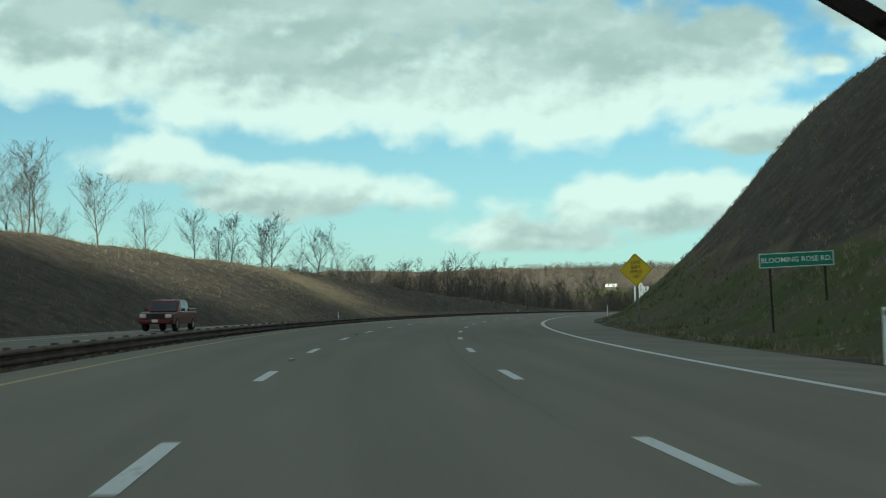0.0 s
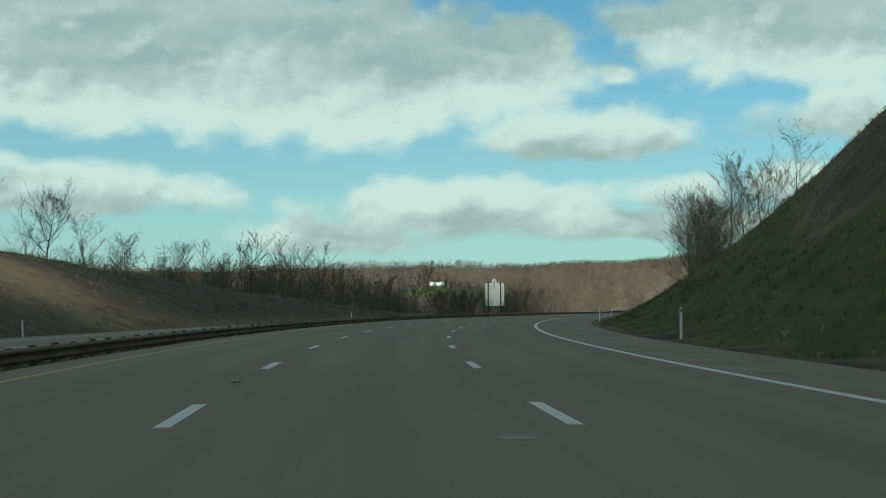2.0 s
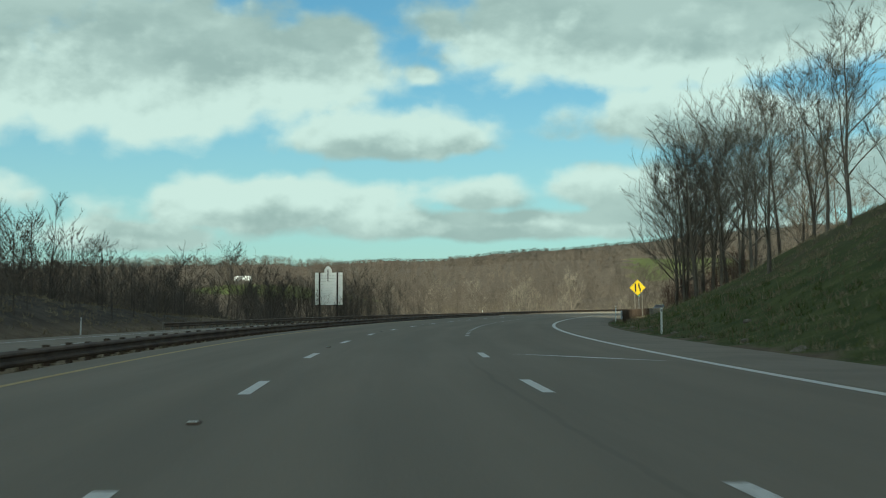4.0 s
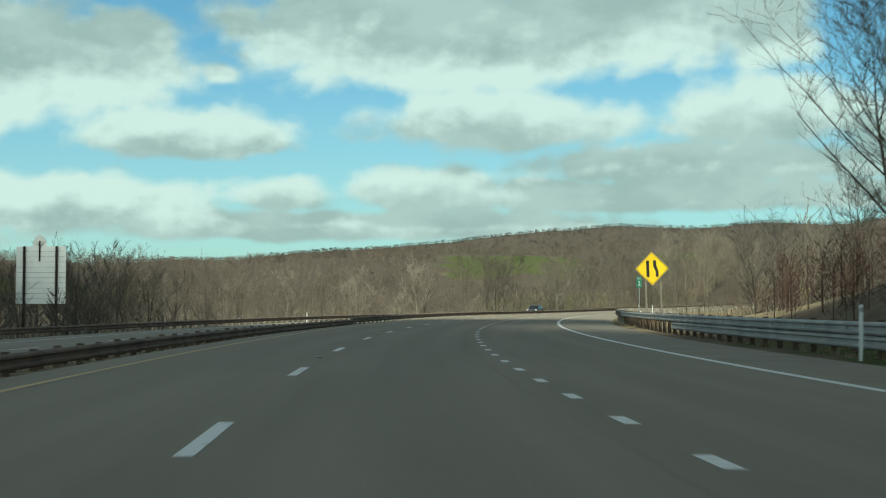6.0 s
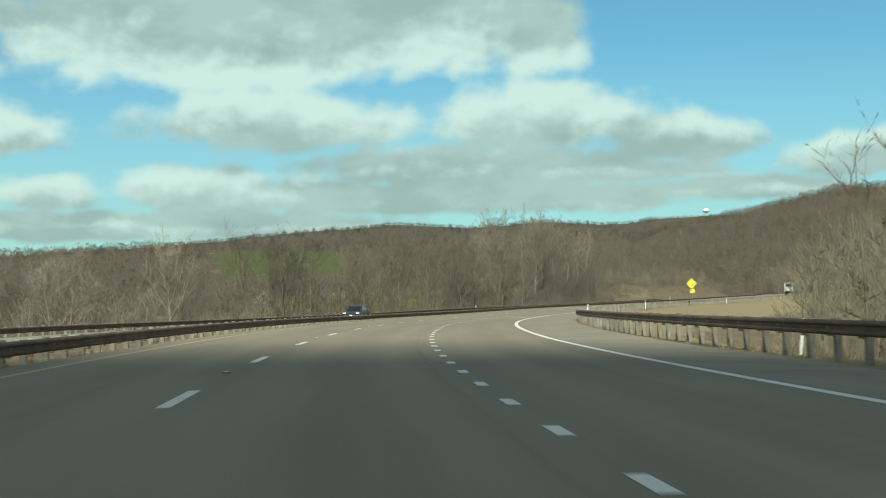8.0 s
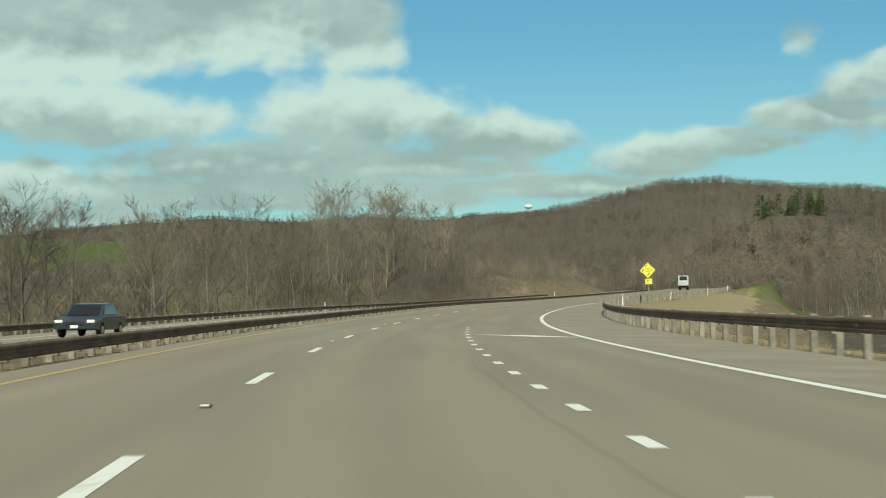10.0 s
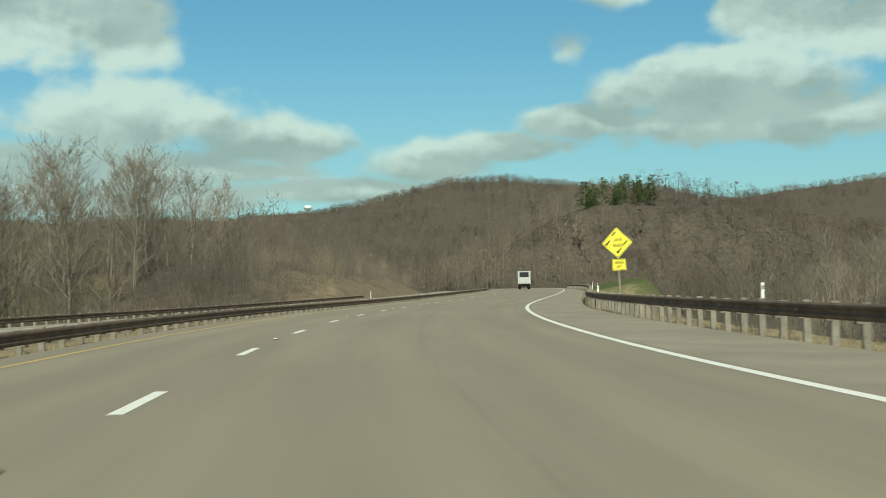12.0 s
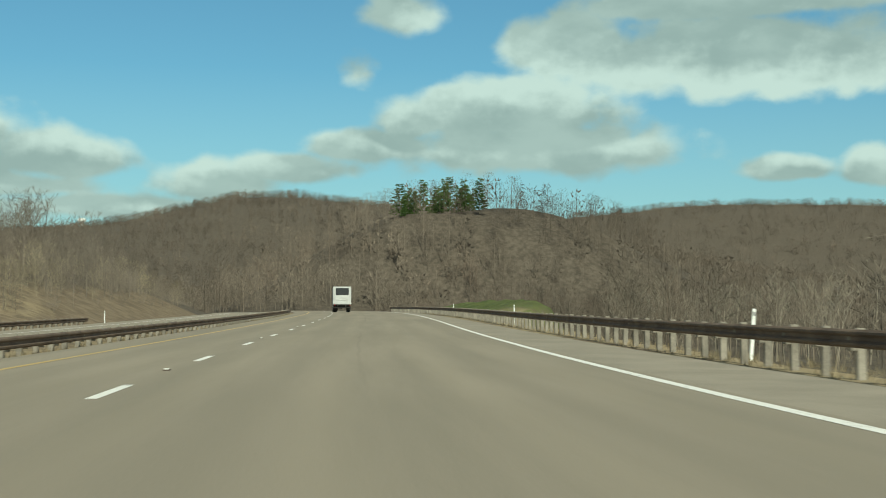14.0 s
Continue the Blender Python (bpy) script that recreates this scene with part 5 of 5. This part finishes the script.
# ---- roadside marker posts ----
def marker_post(s, o, tall, lean, h=0.0):
    t = empty("marker_post", along(s, o, h) @ Matrix.Rotation(radians(lean), 4, "Y"))
    bm = bmesh.new()
    box(bm, (0.085, 0.035, tall + 0.3), shift(0, 0, tall / 2 - 0.15), 0.008)
    part("stake", bm, SIGN_WHITE, t)
    bm = bmesh.new()
    box(bm, (0.07, 0.012, 0.1), shift(0, -0.024, tall - 0.12), 0.003)
    part("reflector", bm, RAIL_ZINC, t)
    return tagged(t, "slim white roadside marker post", "marker post", "marker posts")


for s, o, tall, lean, h in ((33.2, 11.5, 1.1, -1.0, -0.1), (118.5, 11.5, 1.15, 0, -0.1), (168, 11.6, 1.1, 1, -0.1), (196, 11.7, 1.1, 0, -0.1), (238.5, 11.7, 1.2, 1, -0.1), (311, 13.3, 1.1, 6, -0.45),
                            (362, 11.6, 1.15, 2, -0.1), (444.5, 12.0, 1.35, 0, -0.25), (509.5, 12.4, 1.2, 4.5, -0.15), (560, 12.9, 1.2, 0, -0.1), (612, 13.0, 1.2, 0, -0.1),
                            (140, -19.2, 1.1, -4, -0.7), (214, -19.6, 1.2, 2, -0.7), (330, -19.8, 1.2, 0, -0.8), (470, -19.8, 1.2, 0, -0.8), (590, -19.6, 1.2, 0, -0.7)):
    marker_post(s, o, tall, lean, h)


# ---- steel arch bridge over the cutting ----
def arch_z(o):
    return 23.2 - 11.6 * ((o + 11.5) / 34.5) ** 2


bridge = empty("arch_bridge", along(54.0, 0.0))
inv = bridge.matrix_world.inverted()
for s in (54.0, 62.0):
    bm = bmesh.new()
    ring = []
    for k in range(33):
        o = -46.0 + 69.0 * k / 32
        z = arch_z(o)
        n = Vector((2 * 11.6 * (o + 11.5) / 34.5 ** 2, 1)).normalized()
        lo, hi = (o, z), (o + n.x * 0.9, z + n.y * 0.9)
        ring.append([bm.verts.new(at(s + d, *q)) for d, q in ((-0.25, lo), (0.25, lo), (0.25, hi), (-0.25, hi))])
    for a, b in zip(ring, ring[1:]):
        for i in range(4):
            bm.faces.new((a[i], a[(i + 1) % 4], b[(i + 1) % 4], b[i]))
    bm.faces.new(ring[0])
    bm.faces.new(ring[-1])
    bmesh.ops.recalc_face_normals(bm, faces=bm.faces)
    part("arch_rib", bm, BRIDGE_STEEL, bridge).matrix_parent_inverse = inv
    for o in (-42, -36, -30, -24, -18, -5, 1, 7, 13, 19.6):
        bm = bmesh.new()
        rod(bm, at(s, o, arch_z(o) + 0.6), at(s, o - (1.6 if o == 19.6 else 0), 25.2), 0.16, 6)
        part("column", bm, BRIDGE_STEEL, bridge).matrix_parent_inverse = inv
for o in (-40, -30, -20, -11.5, -3, 7, 17, 21.5):
    bm = bmesh.new()
    rod(bm, at(54, o, arch_z(o) + 0.5), at(62, o, arch_z(o) + 0.5), 0.18, 6)
    part("cross_beam", bm, BRIDGE_STEEL, bridge).matrix_parent_inverse = inv
bm = bmesh.new()
box(bm, (120.0, 12.0, 0.7), along(58.0, -11.5, 25.6), 0.05)
part("deck", bm, CONCRETE, bridge).matrix_parent_inverse = inv
for s in (52.3, 63.7):
    bm = bmesh.new()
    box(bm, (120.0, 0.3, 0.9), along(s, -11.5, 26.4), 0.04)
    part("parapet", bm, CONCRETE, bridge).matrix_parent_inverse = inv
for s in (54.0, 62.0):
    for o in (-46.4, 24.6):
        bm = bmesh.new()
        box(bm, (1.6, 1.4, 2.0), along(s, o, 9.6 if o > 0 else 8.4), 0.06)
        part("footing", bm, CONCRETE, bridge).matrix_parent_inverse = inv
tagged(bridge, "dark steel arch bridge high over the road cutting", "bridge")

# ---- vehicles ----
MAROON = mottled("dark red car paint", (0.12, 0.008, 0.012), (0.15, 0.012, 0.016), 1.0, 8.0, 0.25, 0.2, 0.6, 0.0)
NAVY = mottled("dark blue-grey car paint", (0.03, 0.045, 0.06), (0.04, 0.055, 0.075), 1.0, 8.0, 0.25, 0.2, 0.6, 0.0)
GLASS = mottled("dark car glass", (0.01, 0.012, 0.014), (0.014, 0.016, 0.018), 1.0, 5.0, 0.08, 0.0, 0.8, 0.0)
RUBBER = mottled("black tyre rubber", (0.012, 0.012, 0.012), (0.022, 0.022, 0.022), 4.0, 30.0, 0.85)
CHROME = mottled("dull chrome", (0.5, 0.5, 0.5), (0.6, 0.6, 0.6), 3.0, 20.0, 0.25, 0.9, 0.5, 0.0)
LAMP = mottled("clear lamp glass", (0.7, 0.7, 0.68), (0.8, 0.8, 0.78), 5.0, 20.0, 0.15, 0.0, 0.6, 0.0)
RED_LAMP = mottled("red lamp glass", (0.3, 0.01, 0.01), (0.4, 0.015, 0.015), 5.0, 20.0, 0.2, 0.0, 0.6, 0.0)
TRUCK_WHITE = mottled("white truck panels", (0.44, 0.46, 0.46), (0.54, 0.56, 0.55), 0.8, 6.0, 0.5, 0.0, 0.4, 0.0)
TRUCK_GREY = mottled("grey truck box side", (0.3, 0.32, 0.33), (0.38, 0.40, 0.41), 0.8, 6.0, 0.5, 0.1, 0.4, 0.0)
CHASSIS = mottled("black chassis paint", (0.02, 0.02, 0.02), (0.035, 0.033, 0.03), 1.0, 9.0, 0.7)


def hull(bm, profile, half, tuck=0.0, z_tuck=1.0):
    """A body from a side outline (y, z), half metres to each side; the part above z_tuck leans in by tuck."""
    sides = []
    for x in (-1, 1):
        sides.append([bm.verts.new((x * (half - (tuck if z > z_tuck else 0.0)), y, z)) for y, z in profile])
    bm.faces.new(sides[0])
    bm.faces.new(sides[1][::-1])
    n = len(profile)
    for i in range(n):
        bm.faces.new((sides[0][i], sides[1][i], sides[1][(i + 1) % n], sides[0][(i + 1) % n]))
    bmesh.ops.recalc_face_normals(bm, faces=bm.faces)
    bmesh.ops.bevel(bm, geom=list(bm.edges), offset=0.035, segments=2, affect="EDGES", profile=0.6)
    return bm


def wheel(parent, x, y, r, wide):
    out = 1 if x > 0 else -1
    bm = rod(bmesh.new(), (x - out * wide, y, r), (x, y, r), r, 20)
    bmesh.ops.bevel(bm, geom=[e for e in bm.edges if len(e.link_faces) == 2 and e.calc_face_angle(0) > 1], offset=0.03, segments=2, affect="EDGES")
    w = part("wheel", bm, RUBBER, parent)
    part("rim", rod(bmesh.new(), (x - out * 0.05, y, r), (x + out * 0.012, y, r), r * 0.6, 14, r * 0.45), CHROME, w)


def boxpart(name, size, at_, mat, parent, bev=0.01, label=""):
    return part(name, box(bmesh.new(), size, shift(*at_), bev), mat, parent, label)


def pickup(m):
    """A pickup truck; its front towards -y."""
    t = empty("pickup_truck", m)
    part("body", hull(bmesh.new(), [(-2.75, 0.42), (-2.8, 0.72), (-2.72, 1.02), (-1.35, 1.12), (2.75, 1.12), (2.8, 0.5), (2.0, 0.42), (-2.0, 0.42)], 0.96), MAROON, t)
    part("cab", hull(bmesh.new(), [(-1.45, 1.05), (-0.55, 1.76), (0.55, 1.80), (1.0, 1.72), (1.15, 1.05)], 0.9, 0.12, 1.4), MAROON, t)
    bm = plate(bmesh.new(), [(-0.76, 0.0), (0.76, 0.0), (0.68, 0.78), (-0.68, 0.78)], 0.02, shift(0, -1.38, 1.15) @ Matrix.Rotation(radians(-52), 4, "X"))
    part("windscreen", bm, GLASS, t)
    for x in (-1, 1):
        for y0, y1, y2, y3 in ((-1.0, 0.1, 0.1, -0.45), (0.16, 0.95, 0.85, 0.16)):
            bm = bmesh.new()
            q = [bm.verts.new((x * xx, y, z)) for xx, y, z in ((0.915, y0, 1.16), (0.915, y1, 1.16), (0.80, y2, 1.66), (0.80, y3, 1.66))]
            bm.faces.new(q)
            part("side_window", bm, GLASS, t)
        boxpart("headlight", (0.34, 0.06, 0.2), (x * 0.72, -2.79, 0.88), LAMP, t, 0.02)
        boxpart("mirror", (0.2, 0.1, 0.16), (x * 1.06, -0.95, 1.22), MAROON, t, 0.02)
        boxpart("bed_side", (0.12, 2.0, 0.22), (x * 0.88, 1.75, 1.2), MAROON, t, 0.03)
    boxpart("grille", (0.98, 0.05, 0.26), (0, -2.8, 0.86), CHASSIS, t, 0.02)
    boxpart("bumper", (1.86, 0.16, 0.22), (0, -2.84, 0.55), MAROON, t, 0.04)
    boxpart("number_plate", (0.34, 0.02, 0.16), (0, -2.93, 0.6), SIGN_WHITE, t, 0.004)
    boxpart("tailgate", (1.7, 0.08, 0.24), (0, 2.74, 1.2), MAROON, t, 0.02)
    for x in (-0.97, 0.97):
        for y in (-1.75, 1.75):
            wheel(t, x, y, 0.39, 0.24)
    return tagged(t, "dark red pickup truck on the far carriageway", "pickup truck")


def saloon(m):
    t = empty("car", m)
    part("body", hull(bmesh.new(), [(-2.2, 0.35), (-2.25, 0.62), (-1.2, 0.86), (1.5, 0.92), (2.2, 0.86), (2.25, 0.4), (1.6, 0.3), (-1.6, 0.3)], 0.88), NAVY, t)
    part("cabin", hull(bmesh.new(), [(-1.15, 0.84), (-0.35, 1.38), (0.75, 1.42), (1.55, 0.9)], 0.80, 0.12, 1.1), NAVY, t)
    bm = plate(bmesh.new(), [(-0.66, 0.0), (0.66, 0.0), (0.58, 0.72), (-0.58, 0.72)], 0.02, shift(0, -1.08, 0.93) @ Matrix.Rotation(radians(-56), 4, "X"))
    part("windscreen", bm, GLASS, t)
    for x in (-1, 1):
        bm = bmesh.new()
        bm.faces.new([bm.verts.new((x * xx, y, z)) for xx, y, z in ((0.812, -0.85, 0.94), (0.812, 1.2, 0.96), (0.69, 0.72, 1.35), (0.69, -0.3, 1.33))])
        part("side_window", bm, GLASS, t)
        boxpart("headlight", (0.32, 0.08, 0.14), (x * 0.66, -2.2, 0.66), LAMP, t, 0.02)
    boxpart("grille", (0.7, 0.05, 0.14), (0, -2.25, 0.6), CHASSIS, t, 0.01)
    boxpart("number_plate", (0.32, 0.02, 0.12), (0, -2.28, 0.45), SIGN_WHITE, t, 0.004)
    for x in (-0.89, 0.89):
        for y in (-1.35, 1.35):
            wheel(t, x, y, 0.33, 0.2)
    return tagged(t, "dark blue saloon car on the far carriageway", "car")


def box_truck(m):
    """A delivery truck; its rear towards -y."""
    t = empty("box_truck", m)
    body = boxpart("cargo_box", (2.4, 6.2, 2.35), (0, 0.2, 2.2), TRUCK_GREY, t, 0.03)
    boxpart("rear_frame", (2.42, 0.08, 2.38), (0, -2.93, 2.2), TRUCK_WHITE, body, 0.02)
    boxpart("door_window", (1.75, 0.05, 0.95), (0, -2.98, 2.72), GLASS, body, 0.02, "dark upper door panel")
    for k in range(3):
        boxpart("door_slat", (1.7, 0.05, 0.3), (0, -2.98, 1.34 + 0.32 * k), TRUCK_WHITE, body, 0.02)
    for x in (-1, 1):
        boxpart("hinge_post", (0.1, 0.06, 2.2), (x * 1.0, -2.99, 2.2), TRUCK_WHITE, body, 0.01)
    boxpart("cab", (2.2, 1.9, 1.75), (0, 4.3, 1.55), TRUCK_WHITE, t, 0.12)
    boxpart("chassis", (0.9, 7.8, 0.3), (0, 1.2, 0.75), CHASSIS, t, 0.03)
    boxpart("bumper", (2.3, 0.18, 0.2), (0, -2.95, 0.62), CHASSIS, t, 0.03)
    boxpart("tail_step", (2.0, 0.4, 0.12), (0, -3.1, 0.92), CHASSIS, t, 0.02)
    for x in (-1, 1):
        boxpart("tail_light", (0.22, 0.05, 0.14), (x * 0.98, -3.0, 0.92), RED_LAMP, t, 0.01)
        boxpart("mudflap", (0.6, 0.03, 0.5), (x * 0.85, -2.2, 0.5), CHASSIS, t, 0.005)
    for x in (-1.12, 1.12):
        for y in (-1.5, 4.3):
            wheel(t, x, y, 0.48, 0.5 if y < 0 else 0.28)
    return tagged(t, "white box truck with a grey cargo body seen from behind", "truck")


pickup(along(79.0, -13.9, -0.355))
saloon(along(398.0, -12.2, -0.338))
box_truck(along(648.0, 1.6, 0.0))


# ---- far landmarks ----
def water_tower(x, y, top):
    g = ground_at(x, y)
    t = empty("water_tower", Matrix.Translation((x, y, g)))
    bm = bmesh.new()
    bmesh.ops.create_uvsphere(bm, u_segments=24, v_segments=12, radius=1.0, matrix=shift(0, 0, top - g) @ Matrix.Diagonal((7.2, 7.2, 4.2, 1)))
    part("tank", bm, SIGN_WHITE, t)
    part("stem", rod(bmesh.new(), (0, 0, -1), (0, 0, top - g - 1), 1.0, 14, 0.8), SIGN_WHITE, t)
    return tagged(t, "white domed water tower above the wooded ridge", "water tower")


def radio_mast(x, y, tall):
    g = ground_at(x, y)
    t = empty("radio_mast", Matrix.Translation((x, y, g)))
    for k in range(3):
        a = 2.094 * k
        part("leg", rod(bmesh.new(), (0.5 * math.cos(a), 0.5 * math.sin(a), -0.5), (0.25 * math.cos(a), 0.25 * math.sin(a), tall), 0.11, 5), BRIDGE_STEEL, t)
    for k in range(12):
        z = tall * k / 12
        for a in (0, 2.094, 4.189):
            part("brace", rod(bmesh.new(), (0.45 * math.cos(a), 0.45 * math.sin(a), z), (0.45 * math.cos(a + 2.094), 0.45 * math.sin(a + 2.094), z + tall / 12), 0.05, 4), BRIDGE_STEEL, t)
    return tagged(t, "slender steel radio mast on the far ridge", "mast")


def barn(x, y, turn):
    g = ground_at(x, y)
    t = empty("barn", pose(x, y, g, 0, 0, turn) @ Matrix.Scale(0.27, 4))
    boxpart("wall", (9, 14, 4.2), (0, 0, 2.0), POST_WOOD, t, 0.05)
    part("roof", hull(bmesh.new(), [(-5.0, 4.0), (-3.4, 6.6), (0, 8.2), (3.4, 6.6), (5.0, 4.0)], 7.4), SIGN_WHITE, t).matrix_basis = Matrix.Rotation(radians(90), 4, "Z")
    boxpart("door", (2.6, 0.1, 3.0), (0, -7.03, 1.5), BRIDGE_STEEL, t, 0.02)
    return tagged(t, "farm barn with a pale curved roof beyond the woods", "barn")


water_tower(2125.0, 1834.0, 189.5)
radio_mast(1730.0, 1912.0, 44.0)
barn(120.0, 486.0, 60.0)

# ---- small things on the road ----
TAR = mottled("black tar patch", (0.03, 0.029, 0.027), (0.05, 0.048, 0.044), 3.0, 20.0, 0.6, 0.0, 0.4, 0.3)
PALE_PATCH = mottled("pale crack filler", (0.30, 0.29, 0.26), (0.38, 0.37, 0.33), 3.0, 20.0, 0.8)


def patch(s, o, long, wide, mat, seed):
    rr = random.Random(seed)
    bm = bmesh.new()
    n = 18
    bm.faces.new([bm.verts.new(at(s + math.sin(6.283 * k / n) * long / 2 * rr.uniform(0.8, 1.1), o + math.cos(6.283 * k / n) * wide / 2 * rr.uniform(0.85, 1.1), 0.005)) for k in range(n)])
    bmesh.ops.recalc_face_normals(bm, faces=bm.faces)
    return part("patch", bm, mat, road)


patch(118.0, 1.62, 0.5, 0.3, TAR, 1)
patch(121.6, 1.65, 0.22, 0.42, PALE_PATCH, 2)
patch(126.7, 1.7, 0.3, 0.38, PALE_PATCH, 3)
patch(86.9, 3.0, 0.22, 0.34, PALE_PATCH, 4)


def road_stud(s, o):
    t = empty("road_stud", along(s, o, 0.004))
    bm = bmesh.new()
    b = bmesh.ops.create_cube(bm, size=1.0, matrix=shift(0, 0, 0.012) @ Matrix.Diagonal((0.12, 0.24, 0.024, 1)))
    for vv in b["verts"]:
        if vv.co.z > 0.012:
            vv.co.x *= 0.7
            vv.co.y *= 0.55
    part("casting", bm, RAIL_STEEL, t)
    part("reflector", box(bmesh.new(), (0.09, 0.02, 0.018), shift(0, -0.07, 0.022), 0.002), SIGN_WHITE, t)
    return tagged(t, "low steel road stud with a pale reflector", "road stud", "road studs")


for k in range(-1, 26):
    road_stud(74.1 + 20.4 * (k - 2), -0.05)

ROCK = mottled("grey fallen rock", (0.14, 0.125, 0.10), (0.25, 0.225, 0.18), 3.0, 15.0, 0.9)
rr = random.Random(12)
for k in range(70):
    s, o = rr.uniform(14, 215), 11.4 + abs(rr.gauss(0, 1.1))
    bm = bmesh.new()
    size = rr.uniform(0.07, 0.24)
    bmesh.ops.create_icosphere(bm, subdivisions=2, radius=size)
    for vv in bm.verts:
        vv.co *= 0.8 + 0.45 * noise.noise(vv.co * 5 + Vector((k, 0, 0)))
        vv.co.z *= 0.7
    p = at(s, o)
    ob = obj("rock", bm, ROCK)
    ob.matrix_world = pose(p.x, p.y, ground_at(p.x, p.y) + size * 0.2, 0, 0, rr.uniform(0, 360))
    tagged(ob, "small grey rock fallen at the foot of the cutting", "rock", "fallen rocks")
